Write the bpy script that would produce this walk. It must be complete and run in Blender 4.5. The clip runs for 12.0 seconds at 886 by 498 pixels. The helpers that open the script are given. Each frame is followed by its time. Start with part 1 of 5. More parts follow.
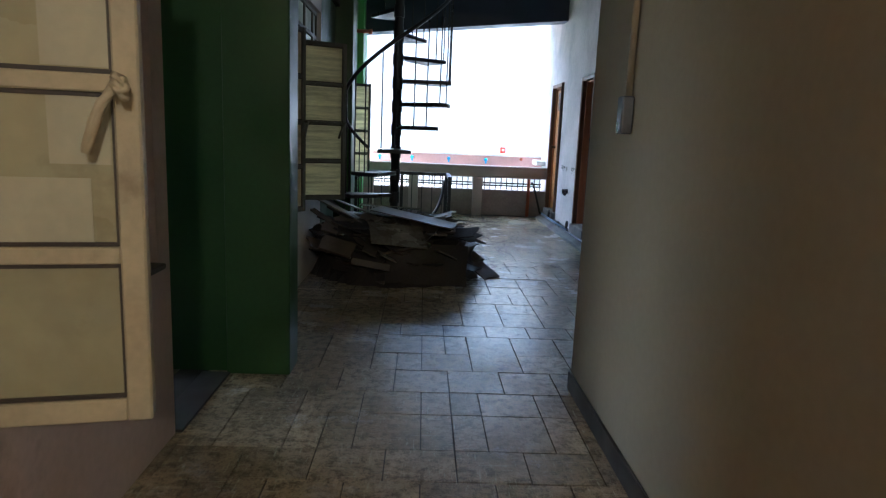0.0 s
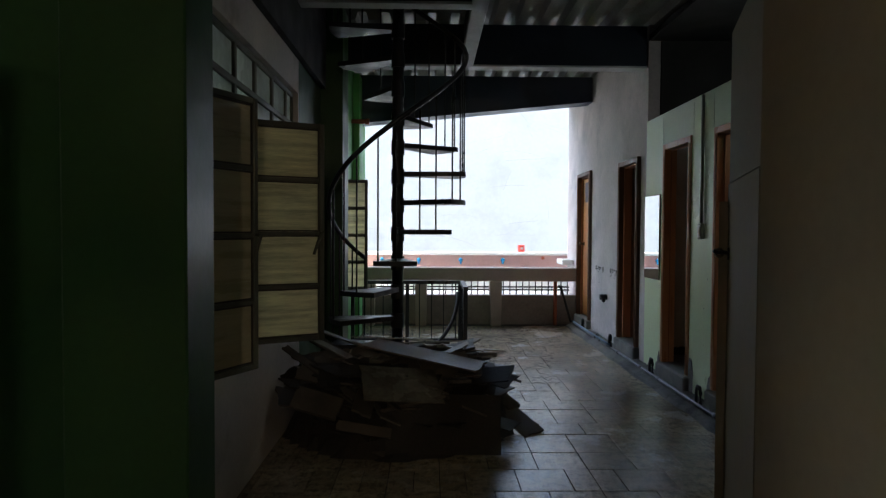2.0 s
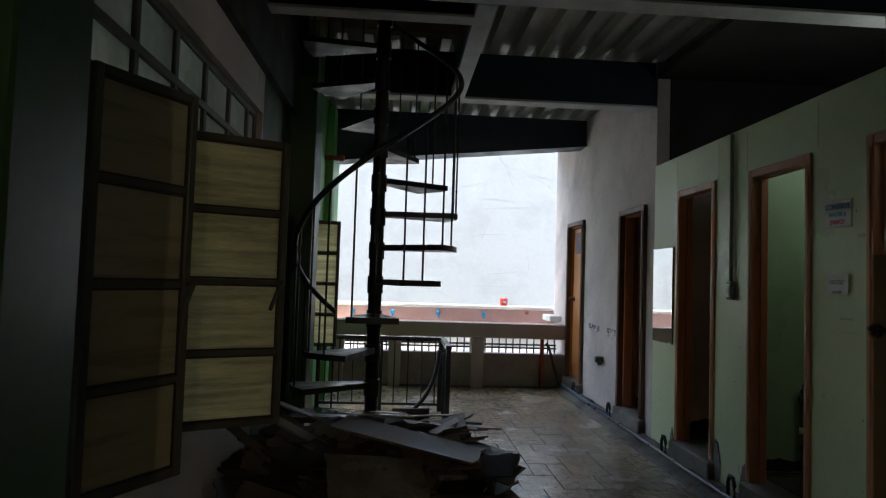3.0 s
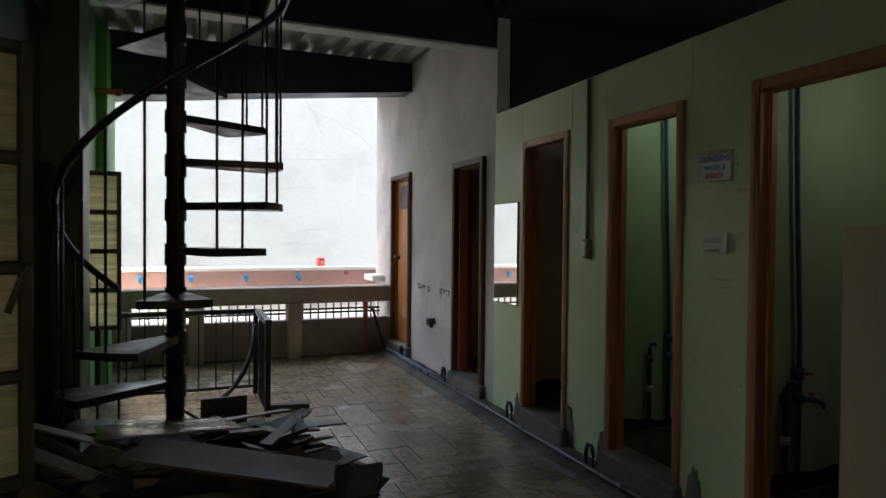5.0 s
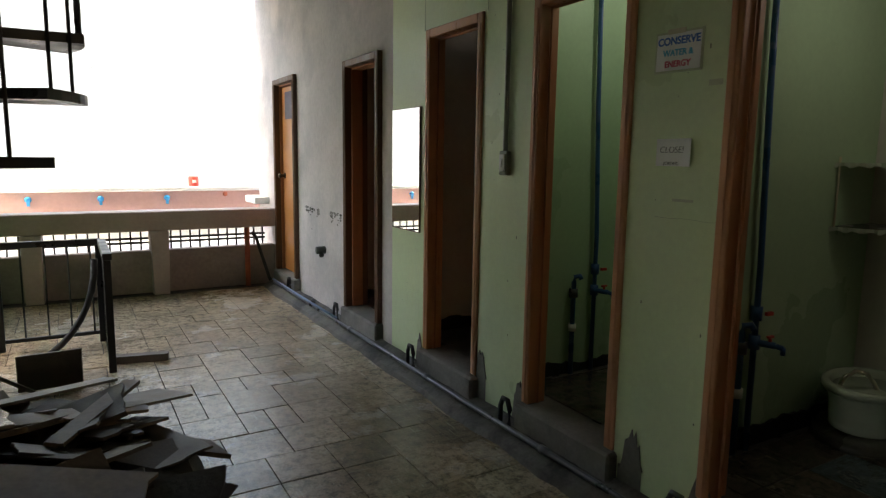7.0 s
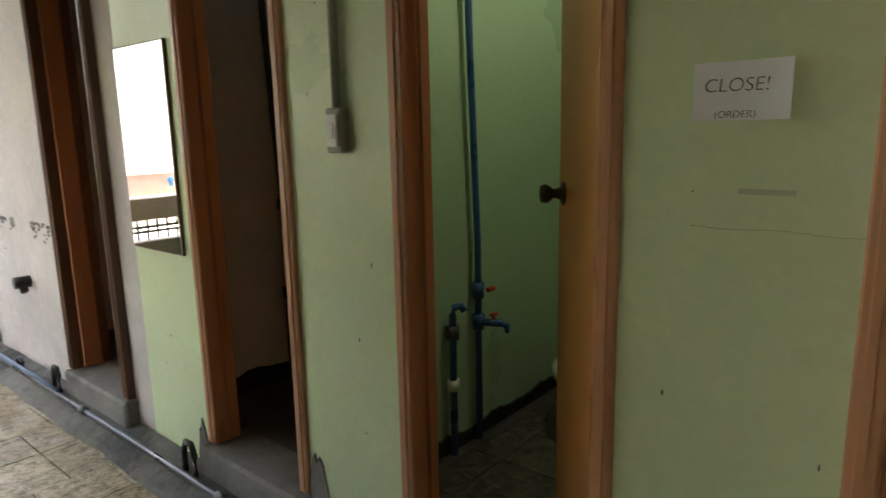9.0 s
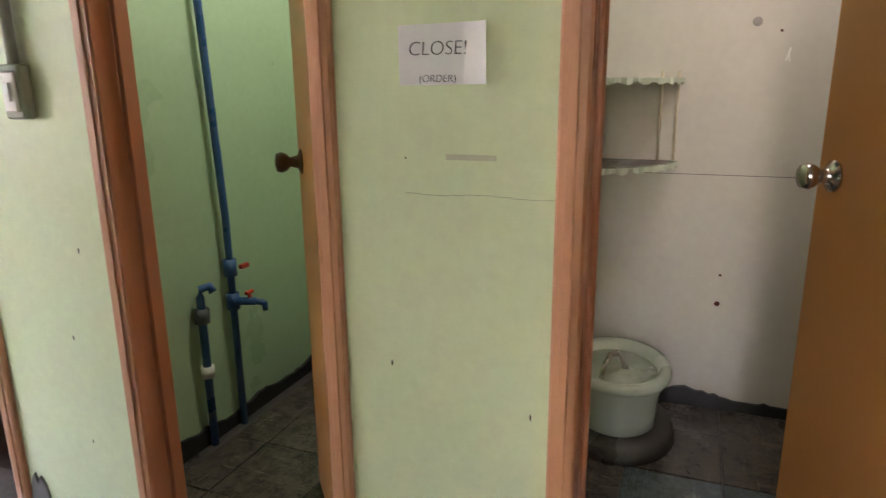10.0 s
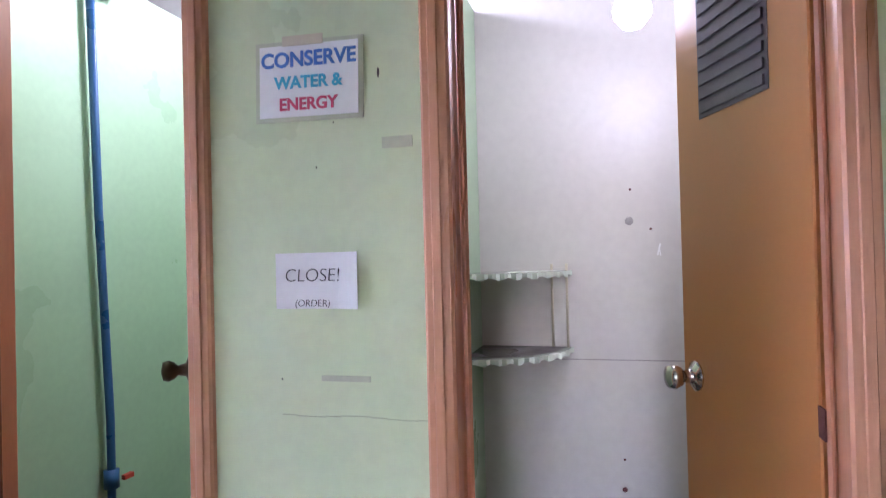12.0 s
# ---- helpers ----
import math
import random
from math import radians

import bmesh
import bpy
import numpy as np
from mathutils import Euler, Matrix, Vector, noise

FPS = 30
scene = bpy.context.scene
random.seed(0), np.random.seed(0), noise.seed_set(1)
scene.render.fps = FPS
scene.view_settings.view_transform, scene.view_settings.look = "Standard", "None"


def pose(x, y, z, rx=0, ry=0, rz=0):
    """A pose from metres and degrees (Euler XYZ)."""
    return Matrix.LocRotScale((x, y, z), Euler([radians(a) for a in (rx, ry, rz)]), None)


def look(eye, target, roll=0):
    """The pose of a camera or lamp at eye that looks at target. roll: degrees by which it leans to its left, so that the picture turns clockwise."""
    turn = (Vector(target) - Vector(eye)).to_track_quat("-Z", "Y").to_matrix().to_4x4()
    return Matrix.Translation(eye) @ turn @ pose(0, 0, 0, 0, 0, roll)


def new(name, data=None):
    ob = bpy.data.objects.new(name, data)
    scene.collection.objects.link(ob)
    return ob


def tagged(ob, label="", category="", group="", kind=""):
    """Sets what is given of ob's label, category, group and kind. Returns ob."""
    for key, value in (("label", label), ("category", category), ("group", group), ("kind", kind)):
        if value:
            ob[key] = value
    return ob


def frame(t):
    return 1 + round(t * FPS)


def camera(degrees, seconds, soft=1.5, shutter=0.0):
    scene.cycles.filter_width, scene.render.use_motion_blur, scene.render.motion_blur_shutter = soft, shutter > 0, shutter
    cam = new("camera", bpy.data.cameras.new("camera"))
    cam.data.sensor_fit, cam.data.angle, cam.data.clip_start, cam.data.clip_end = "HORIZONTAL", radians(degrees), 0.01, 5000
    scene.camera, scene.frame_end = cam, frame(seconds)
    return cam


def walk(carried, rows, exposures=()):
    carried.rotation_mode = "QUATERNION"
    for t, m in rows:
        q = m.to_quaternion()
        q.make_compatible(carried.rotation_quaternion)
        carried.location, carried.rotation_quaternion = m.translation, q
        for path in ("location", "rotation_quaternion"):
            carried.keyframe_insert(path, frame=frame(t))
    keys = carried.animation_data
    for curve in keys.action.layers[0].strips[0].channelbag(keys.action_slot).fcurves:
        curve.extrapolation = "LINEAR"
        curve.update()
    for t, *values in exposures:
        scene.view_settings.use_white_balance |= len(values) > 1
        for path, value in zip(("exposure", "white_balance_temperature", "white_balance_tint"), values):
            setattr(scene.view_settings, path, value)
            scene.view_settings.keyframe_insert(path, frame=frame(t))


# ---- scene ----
cam = camera(69.7, 12.0, 1.2, 0.2)
PATH = [
    (0, (0.304, 0.808, 1.316), (0.375, 2.777, 0.967), 2.4),
    (0.5, (0.317, 1.166, 1.336), (0.364, 3.136, 0.994), 0.3),
    (1, (0.356, 1.574, 1.359), (0.344, 3.557, 1.096), 0.7),
    (1.5, (0.317, 1.96, 1.369), (0.269, 3.952, 1.19), 1.8),
    (2, (0.275, 2.391, 1.404), (0.315, 4.39, 1.344), 0.3),
    (2.5, (0.233, 2.822, 1.426), (0.334, 4.819, 1.472), 1.1),
    (2.7, (0.203, 2.981, 1.415), (0.316, 4.977, 1.484), 1.5),
    (4.3, (0.106, 3.839, 1.48), (0.478, 5.799, 1.624), 0.3),
    (4.5, (0.092, 3.888, 1.49), (0.539, 5.836, 1.581), -0.0),
    (5, (0.074, 3.972, 1.475), (0.813, 5.831, 1.436), 0.5),
    (5.5, (0.06, 4.037, 1.443), (0.974, 5.809, 1.278), 1.5),
    (6, (0.09, 4.14, 1.408), (1.118, 5.837, 1.155), 0.3),
    (6.5, (0.208, 4.381, 1.4), (1.303, 6.033, 1.13), 0.4),
    (6.7, (0.32, 4.504, 1.423), (1.364, 6.188, 1.145), 0.5),
    (8.3, (0.967, 5.727, 1.392), (1.92, 7.461, 1.106), 1.3),
    (8.5, (1.025, 5.866, 1.379), (2.209, 7.451, 1.09), 1.0),
    (9, (1.22, 6.021, 1.402), (2.729, 7.281, 1.032), -1.2),
    (9.5, (1.322, 5.979, 1.407), (3.017, 6.945, 0.97), -1.1),
    (10, (1.369, 5.93, 1.397), (3.174, 6.642, 0.914), -0.6),
    (10.5, (1.406, 5.888, 1.384), (3.257, 6.409, 0.835), 0.2),
    (11, (1.395, 5.864, 1.405), (3.269, 6.326, 0.882), -0.4),
    (11.5, (1.386, 5.837, 1.451), (3.315, 6.315, 1.227), -1.8),
    (12, (1.38, 5.83, 1.496), (3.313, 6.344, 1.52), -1.4),
]
EXPOSURES = [(0.0, 4.15, 5500, 3), (0.5, 3.95, 5500, 1), (1.0, 3.75, 5700, 1), (1.5, 3.4, 6100, 3), (2.0, 3.2, 6450, 5), (2.5, 3.05, 6650, 5), (4.5, 2.95, 7150, 6), (6.0, 3.52, 7850, 5), (6.7, 3.83, 8100, 5),
             (8.3, 2.8, 7800, 4), (8.5, 3.0, 8000, 4), (9.0, 4.75, 8800, 8), (9.5, 5.75, 8800, 15), (10.0, 6.2, 7600, 25), (10.5, 6.5, 6900, 32), (11.0, 6.62, 6400, 37), (11.5, 6.65, 6250, 40), (12.0, 6.6, 5700, 36)]
walk(cam, [(t, look(eye, target, roll)) for t, eye, target, roll in PATH], EXPOSURES)

# ---- world and light ----
world = bpy.data.worlds.new("overcast_sky")
scene.world = world
world.use_nodes = True
wn = world.node_tree.nodes
wl = world.node_tree.links
sky = wn.new("ShaderNodeTexSky")
sky.sky_type = "NISHITA"
sky.sun_disc = False
sky.sun_elevation = radians(64)
sky.sun_rotation = radians(-111)
sky.dust_density = 4.0
wn["Background"].inputs["Strength"].default_value = 0.15
wl.new(sky.outputs["Color"], wn["Background"].inputs["Color"])


def lamp(name, kind, place, energy, colour, target=None, size=0.1):
    data = bpy.data.lights.new(name, kind)
    data.energy, data.color = energy, colour
    if kind == "SUN":
        data.angle = size
    elif kind == "AREA":
        data.size = size
    else:
        data.shadow_soft_size = size
    ob = new(name, data)
    ob.matrix_world = look(place, target) if target else pose(*place)
    return ob


lamp("sun", "SUN", (-8, 9, 20), 0.35, (1.0, 0.95, 0.88), (0.0, 12.0, 0.0), radians(20))
lamp("stall_bulb_light", "POINT", (3.20, 5.76, 2.165), 0.050, (1.0, 0.97, 0.97), None, 0.12)
lamp("stall_bulb_light", "POINT", (3.25, 6.85, 2.60), 0.45, (0.90, 0.95, 1.0), None, 0.09)
# Added lamp, unseen: light is assumed from behind the start of the walk.
lamp("unseen_passage_light", "POINT", (0.82, -1.42, 2.35), 2.5, (1.0, 0.97, 0.90), None, 0.05)


# ---- materials ----
def mat(name, colour, rough=0.6, vary=0.25, scale=3.0, grain=60.0, bump=0.15, metal=0.0, stain=None, stain_amount=0.0,
        stain_scale=1.3, per_object=0.0, rough_vary=0.15, stretch=(1, 1, 1), spec=0.5, stain_width=0.12, translucent=0.0):
    m = bpy.data.materials.new(name)
    m.use_nodes = True
    n, l = m.node_tree.nodes, m.node_tree.links
    b = n["Principled BSDF"]
    geo = n.new("ShaderNodeNewGeometry")
    mp = n.new("ShaderNodeMapping")
    mp.inputs["Scale"].default_value = stretch
    l.new(geo.outputs["Position"], mp.inputs["Vector"])
    big = n.new("ShaderNodeTexNoise")
    big.inputs["Scale"].default_value, big.inputs["Detail"].default_value = scale, 6
    small = n.new("ShaderNodeTexNoise")
    small.inputs["Scale"].default_value, small.inputs["Detail"].default_value = grain, 4
    for tex in (big, small):
        l.new(mp.outputs["Vector"], tex.inputs["Vector"])
    ad = n.new("ShaderNodeMath")
    ad.operation = "MULTIPLY_ADD"
    l.new(small.outputs["Fac"], ad.inputs[0])
    ad.inputs[1].default_value = 0.4
    l.new(big.outputs["Fac"], ad.inputs[2])
    fac = ad.outputs[0]
    if per_object:
        info = n.new("ShaderNodeObjectInfo")
        ao = n.new("ShaderNodeMath")
        ao.operation = "MULTIPLY_ADD"
        l.new(info.outputs["Random"], ao.inputs[0])
        ao.inputs[1].default_value = per_object
        l.new(fac, ao.inputs[2])
        sb = n.new("ShaderNodeMath")
        sb.operation = "SUBTRACT"
        l.new(ao.outputs[0], sb.inputs[0])
        sb.inputs[1].default_value = per_object * 0.5
        fac = sb.outputs[0]
    ramp = n.new("ShaderNodeMapRange")
    ramp.inputs["From Min"].default_value, ramp.inputs["From Max"].default_value = 0.45, 0.95
    ramp.inputs["To Min"].default_value, ramp.inputs["To Max"].default_value = 1 - vary, 1 + vary * 0.6
    l.new(fac, ramp.inputs["Value"])
    mul = n.new("ShaderNodeVectorMath")
    mul.operation = "SCALE"
    mul.inputs[0].default_value = colour
    l.new(ramp.outputs[0], mul.inputs["Scale"])
    col = mul.outputs[0]
    if stain:
        sn = n.new("ShaderNodeTexNoise")
        sn.inputs["Scale"].default_value, sn.inputs["Detail"].default_value, sn.inputs["Roughness"].default_value = stain_scale, 9, 0.65
        l.new(mp.outputs["Vector"], sn.inputs["Vector"])
        sr = n.new("ShaderNodeMapRange")
        lo = 0.62 - stain_amount * 0.3
        sr.inputs["From Min"].default_value, sr.inputs["From Max"].default_value = lo, lo + stain_width
        l.new(sn.outputs["Fac"], sr.inputs["Value"])
        mx = n.new("ShaderNodeMix")
        mx.data_type = "RGBA"
        l.new(sr.outputs[0], mx.inputs["Factor"])
        l.new(col, mx.inputs["A"])
        mx.inputs["B"].default_value = (*stain, 1)
        col = mx.outputs["Result"]
    l.new(col, b.inputs["Base Color"])
    rr = n.new("ShaderNodeMapRange")
    rr.inputs["From Min"].default_value, rr.inputs["From Max"].default_value = 0.35, 0.65
    rr.inputs["To Min"].default_value, rr.inputs["To Max"].default_value = max(0.03, rough - rough_vary), min(1, rough + rough_vary)
    l.new(big.outputs["Fac"], rr.inputs["Value"])
    l.new(rr.outputs[0], b.inputs["Roughness"])
    b.inputs["Metallic"].default_value = metal
    b.inputs["Specular IOR Level"].default_value = spec
    if bump:
        bp = n.new("ShaderNodeBump")
        bp.inputs["Strength"].default_value, bp.inputs["Distance"].default_value = bump, 0.01
        l.new(ad.outputs[0], bp.inputs["Height"])
        l.new(bp.outputs["Normal"], b.inputs["Normal"])
    if translucent:
        tr = n.new("ShaderNodeBsdfTranslucent")
        l.new(col, tr.inputs["Color"])
        ms = n.new("ShaderNodeMixShader")
        ms.inputs[0].default_value = translucent
        l.new(b.outputs[0], ms.inputs[1])
        l.new(tr.outputs[0], ms.inputs[2])
        l.new(ms.outputs[0], n["Material Output"].inputs["Surface"])
    return m


def glow_mat(name, colour, strength):
    m = bpy.data.materials.new(name)
    m.use_nodes = True
    b = m.node_tree.nodes["Principled BSDF"]
    b.inputs["Base Color"].default_value = (0.9, 0.9, 0.9, 1)
    b.inputs["Emission Color"].default_value = (*colour, 1)
    b.inputs["Emission Strength"].default_value = strength
    return m


def floor_mat(name, colour, dirt):
    """Foot-worn glazed tile: dirt films at two scales, pale scratches, wet-looking polished patches."""
    m = bpy.data.materials.new(name)
    m.use_nodes = True
    n, l = m.node_tree.nodes, m.node_tree.links
    b = n["Principled BSDF"]
    pos = n.new("ShaderNodeNewGeometry").outputs["Position"]

    def noise_at(scale, detail, stretch=(1, 1, 1), turn=0.0, rough=0.6):
        mp = n.new("ShaderNodeMapping")
        mp.inputs["Scale"].default_value = stretch
        mp.inputs["Rotation"].default_value = (0, 0, turn)
        l.new(pos, mp.inputs["Vector"])
        t = n.new("ShaderNodeTexNoise")
        t.inputs["Scale"].default_value, t.inputs["Detail"].default_value, t.inputs["Roughness"].default_value = scale, detail, rough
        l.new(mp.outputs["Vector"], t.inputs["Vector"])
        return t.outputs["Fac"]

    def remap(v, a, c, d, e):
        r = n.new("ShaderNodeMapRange")
        for k, x in zip(("From Min", "From Max", "To Min", "To Max"), (a, c, d, e)):
            r.inputs[k].default_value = x
        l.new(v, r.inputs["Value"])
        return r.outputs[0]

    def blend(f, a, c):
        mx = n.new("ShaderNodeMix")
        mx.data_type = "RGBA"
        l.new(f, mx.inputs["Factor"])
        for k, v in (("A", a), ("B", c)):
            if isinstance(v, tuple):
                mx.inputs[k].default_value = (*v, 1)
            else:
                l.new(v, mx.inputs[k])
        return mx.outputs["Result"]

    info = n.new("ShaderNodeObjectInfo")
    base = n.new("ShaderNodeVectorMath")
    base.operation = "SCALE"
    base.inputs[0].default_value = colour
    l.new(remap(info.outputs["Random"], 0, 1, 0.74, 1.2), base.inputs["Scale"])
    broad, fine = noise_at(1.7, 8, rough=0.68), noise_at(17, 9, rough=0.78)
    grit = noise_at(70, 6, rough=0.8)
    c = blend(remap(broad, 0.40, 0.66, 0.0, 0.7), base.outputs[0], dirt)
    c = blend(remap(fine, 0.46, 0.60, 0.0, 0.85), c, dirt)
    c = blend(remap(grit, 0.52, 0.66, 0.0, 0.7), c, tuple(v * 0.45 for v in dirt))
    pale = tuple(min(0.62, v * 1.5) for v in colour)
    for turn, stretch in ((0.5, (2.0, 34, 1)), (-0.7, (30, 2.4, 1)), (1.2, (3, 48, 1)), (0.1, (26, 7, 1))):
        c = blend(remap(noise_at(2.2, 6, stretch, turn, 0.66), 0.60, 0.70, 0.0, 0.65), c, pale)
    l.new(c, b.inputs["Base Color"])
    wet = noise_at(1.3, 7, rough=0.62)
    rr = n.new("ShaderNodeMath")
    rr.operation = "MULTIPLY_ADD"
    l.new(grit, rr.inputs[0])
    rr.inputs[1].default_value = 0.20
    l.new(remap(wet, 0.40, 0.64, 0.02, 0.22), rr.inputs[2])
    l.new(rr.outputs[0], b.inputs["Roughness"])
    bp = n.new("ShaderNodeBump")
    bp.inputs["Strength"].default_value, bp.inputs["Distance"].default_value = 0.5, 0.004
    l.new(noise_at(24, 8, rough=0.75), bp.inputs["Height"])
    l.new(bp.outputs["Normal"], b.inputs["Normal"])
    return m


M = {}
M["green"] = mat("green_wall_paint", (0.63, 0.725, 0.465), 0.42, 0.10, 1.6, 40, 0.08, stain=(0.66, 0.75, 0.53), stain_amount=0.1, stain_width=0.3)
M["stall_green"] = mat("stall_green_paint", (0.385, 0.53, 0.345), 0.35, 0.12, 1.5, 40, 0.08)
M["grey"] = mat("bare_grey_plaster", (0.55, 0.495, 0.485), 0.8, 0.25, 1.8, 30, 0.3, stain=(0.33, 0.315, 0.325), stain_amount=0.42, stain_width=0.26)
M["stall_grey"] = mat("stall_grey_plaster", (0.68, 0.60, 0.585), 0.7, 0.15, 1.8, 30, 0.15)
M["stall_white"] = mat("stall_white_paint", (0.60, 0.575, 0.525), 0.55, 0.10, 1.5, 30, 0.1)
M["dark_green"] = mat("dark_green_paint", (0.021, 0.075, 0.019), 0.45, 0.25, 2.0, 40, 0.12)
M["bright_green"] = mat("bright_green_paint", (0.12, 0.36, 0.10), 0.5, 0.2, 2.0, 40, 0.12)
M["pink"] = mat("faded_pink_plaster", (0.58, 0.48, 0.47), 0.75, 0.18, 2.0, 30, 0.2, stain=(0.30, 0.24, 0.23), stain_amount=0.15)
M["pale_plaster"] = mat("dirty_pale_plaster", (0.68, 0.62, 0.60), 0.75, 0.18, 2.0, 30, 0.2, stain=(0.40, 0.36, 0.34), stain_amount=0.1)
M["beige"] = mat("beige_wall_paint", (0.36, 0.295, 0.205), 0.8, 0.12, 1.2, 30, 0.08)
M["parapet"] = mat("grimy_parapet_plaster", (0.30, 0.245, 0.225), 0.8, 0.3, 2.5, 30, 0.3, stain=(0.13, 0.11, 0.10), stain_amount=0.35, stain_width=0.25)
M["parapet_beam"] = mat("dusty_pink_parapet_plaster", (0.44, 0.35, 0.325), 0.75, 0.2, 2.5, 30, 0.25, stain=(0.25, 0.20, 0.185), stain_amount=0.25, stain_width=0.25)
M["base"] = mat("dark_baseboard_paint", (0.05, 0.04, 0.035), 0.5, 0.3, 3, 40, 0.1)
M["concrete"] = mat("rough_concrete", (0.20, 0.19, 0.175), 0.85, 0.35, 5, 50, 0.5, stain=(0.10, 0.095, 0.09), stain_amount=0.3)
M["kerb"] = mat("grimy_trowelled_cement", (0.135, 0.125, 0.11), 0.8, 0.5, 7, 60, 0.7, stain=(0.04, 0.037, 0.033), stain_amount=0.45, stain_scale=3.0)
M["mortar"] = mat("dark_floor_joint", (0.045, 0.04, 0.037), 0.8, 0.3, 5, 60, 0.4)
M["tile"] = floor_mat("worn_floor_tile", (0.54, 0.44, 0.31), (0.135, 0.113, 0.085))
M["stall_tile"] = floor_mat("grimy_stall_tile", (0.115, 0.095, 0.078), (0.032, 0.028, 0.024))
M["blue_tile"] = floor_mat("faded_blue_tile", (0.115, 0.155, 0.17), (0.05, 0.06, 0.06))
M["wet_cement"] = mat("wet_dark_cement", (0.06, 0.056, 0.048), 0.35, 0.3, 6, 50, 0.3)
M["glossy_sheet"] = mat("glossy_laminate_sheet", (0.23, 0.21, 0.17), 0.2, 0.4, 5, 40, 0.2, stain=(0.09, 0.078, 0.06), stain_amount=0.45)
M["old_tape"] = mat("old_greenish_tape", (0.50, 0.54, 0.38), 0.5, 0.2, 8, 60, 0.1)
M["hairline"] = mat("hairline_crack_green", (0.42, 0.49, 0.31), 0.8, 0.2)
M["scuff"] = mat("grey_scuffed_plaster", (0.30, 0.28, 0.27), 0.8, 0.4, 20, 90, 0.4)
M["grey_trim"] = mat("grey_painted_strip", (0.30, 0.32, 0.34), 0.6, 0.15, 4, 50, 0.1)
M["steel_blue"] = mat("dark_blue_steel_paint", (0.018, 0.026, 0.045), 0.45, 0.3, 3, 50, 0.1)
M["flange"] = mat("whitewashed_flange", (0.55, 0.55, 0.56), 0.7, 0.3, 4, 50, 0.2)
M["deck"] = mat("galvanised_deck", (0.36, 0.35, 0.33), 0.55, 0.35, 2.5, 40, 0.15, metal=0.2, stain=(0.22, 0.18, 0.14), stain_amount=0.2)
M["iron"] = mat("black_painted_iron", (0.016, 0.017, 0.021), 0.42, 0.4, 6, 80, 0.15, stain=(0.05, 0.035, 0.028), stain_amount=0.15)
M["wood"] = mat("varnished_door_frame", (0.56, 0.265, 0.14), 0.42, 0.13, 3, 40, 0.10, stretch=(6, 6, 0.7))
# frame wood again, darkened for the shade inside the reveals
M["stop_wood"] = mat("shaded_stop_wood", (0.42, 0.175, 0.09), 0.5, 0.2, 3, 40, 0.1, stretch=(6, 6, 0.7))
M["dark_wood"] = mat("aged_dark_door_frame", (0.13, 0.062, 0.035), 0.5, 0.3, 3, 40, 0.15, stretch=(6, 6, 0.7))
M["door"] = mat("orange_plywood_door", (0.50, 0.20, 0.06), 0.36, 0.05, 2.0, 90, 0.0, rough_vary=0.05)
M["cream"] = mat("cream_window_paint", (0.58, 0.52, 0.38), 0.5, 0.18, 4, 60, 0.15, stain=(0.20, 0.15, 0.09), stain_amount=0.12)
M["cream_pane"] = mat("painted_over_pane", (0.74, 0.70, 0.51), 0.3, 0.4, 2.5, 20, 0.05, stretch=(1, 1, 14), translucent=0.55)
# Darker, less translucent pane for the leaf that faces away from the light.
M["plain_pane"] = mat("shaded_painted_pane", (0.50, 0.45, 0.30), 0.35, 0.22, 2.0, 20, 0.04, stretch=(1, 1, 12), translucent=0.12)
M["dark_frame"] = mat("dark_window_frame_paint", (0.10, 0.10, 0.085), 0.5, 0.25, 4, 60, 0.15)
M["aged_pane"] = mat("aged_cream_pane", (0.37, 0.35, 0.23), 0.25, 0.22, 2.2, 20, 0.05, stain=(0.28, 0.26, 0.17), stain_amount=0.2, stain_width=0.06)
M["taped_paper"] = mat("yellowed_taped_paper", (0.47, 0.45, 0.34), 0.6, 0.15, 6, 40, 0.1)
M["aged_cream"] = mat("aged_cream_frame_paint", (0.46, 0.40, 0.28), 0.5, 0.25, 4, 60, 0.2, stain=(0.15, 0.11, 0.07), stain_amount=0.2)
M["frosted"] = mat("frosted_glass", (0.72, 0.78, 0.78), 0.18, 0.3, 3.0, 20, 0.05, translucent=0.55)
M["crack"] = mat("faint_crack_grey", (0.28, 0.29, 0.28), 0.9, 0.2)
M["rust_dark"] = mat("dark_rust", (0.10, 0.022, 0.018), 0.7, 0.3)
M["vent"] = mat("grey_vent_plastic", (0.13, 0.105, 0.135), 0.7, 0.2, 4, 40, 0.05)
M["dim_pane"] = mat("grimy_painted_pane", (0.74, 0.75, 0.72), 0.3, 0.2, 2.0, 20, 0.05)
M["white_wall"] = mat("weathered_white_render", (0.325, 0.345, 0.352), 0.85, 0.10, 0.7, 12, 0.3, stain=(0.26, 0.275, 0.275), stain_amount=0.35, stain_scale=0.9, stain_width=0.25)
M["pink_wall"] = mat("salmon_pink_render", (0.56, 0.33, 0.30), 0.8, 0.15, 2, 25, 0.2)
M["white"] = mat("white_paint", (0.78, 0.78, 0.76), 0.5, 0.08, 3, 40, 0.08)
M["paper"] = mat("white_paper", (0.80, 0.80, 0.80), 0.7, 0.05, 6, 80, 0.05)
M["ink"] = mat("black_ink", (0.03, 0.03, 0.035), 0.7, 0.1)
M["ink_blue"] = mat("blue_print", (0.05, 0.16, 0.50), 0.6, 0.1)
M["ink_cyan"] = mat("cyan_print", (0.05, 0.42, 0.62), 0.6, 0.1)
M["ink_red"] = mat("red_print", (0.62, 0.06, 0.14), 0.6, 0.1)
M["blue_pipe"] = mat("blue_plastic_pipe", (0.022, 0.09, 0.235), 0.35, 0.2, 5, 50, 0.05)
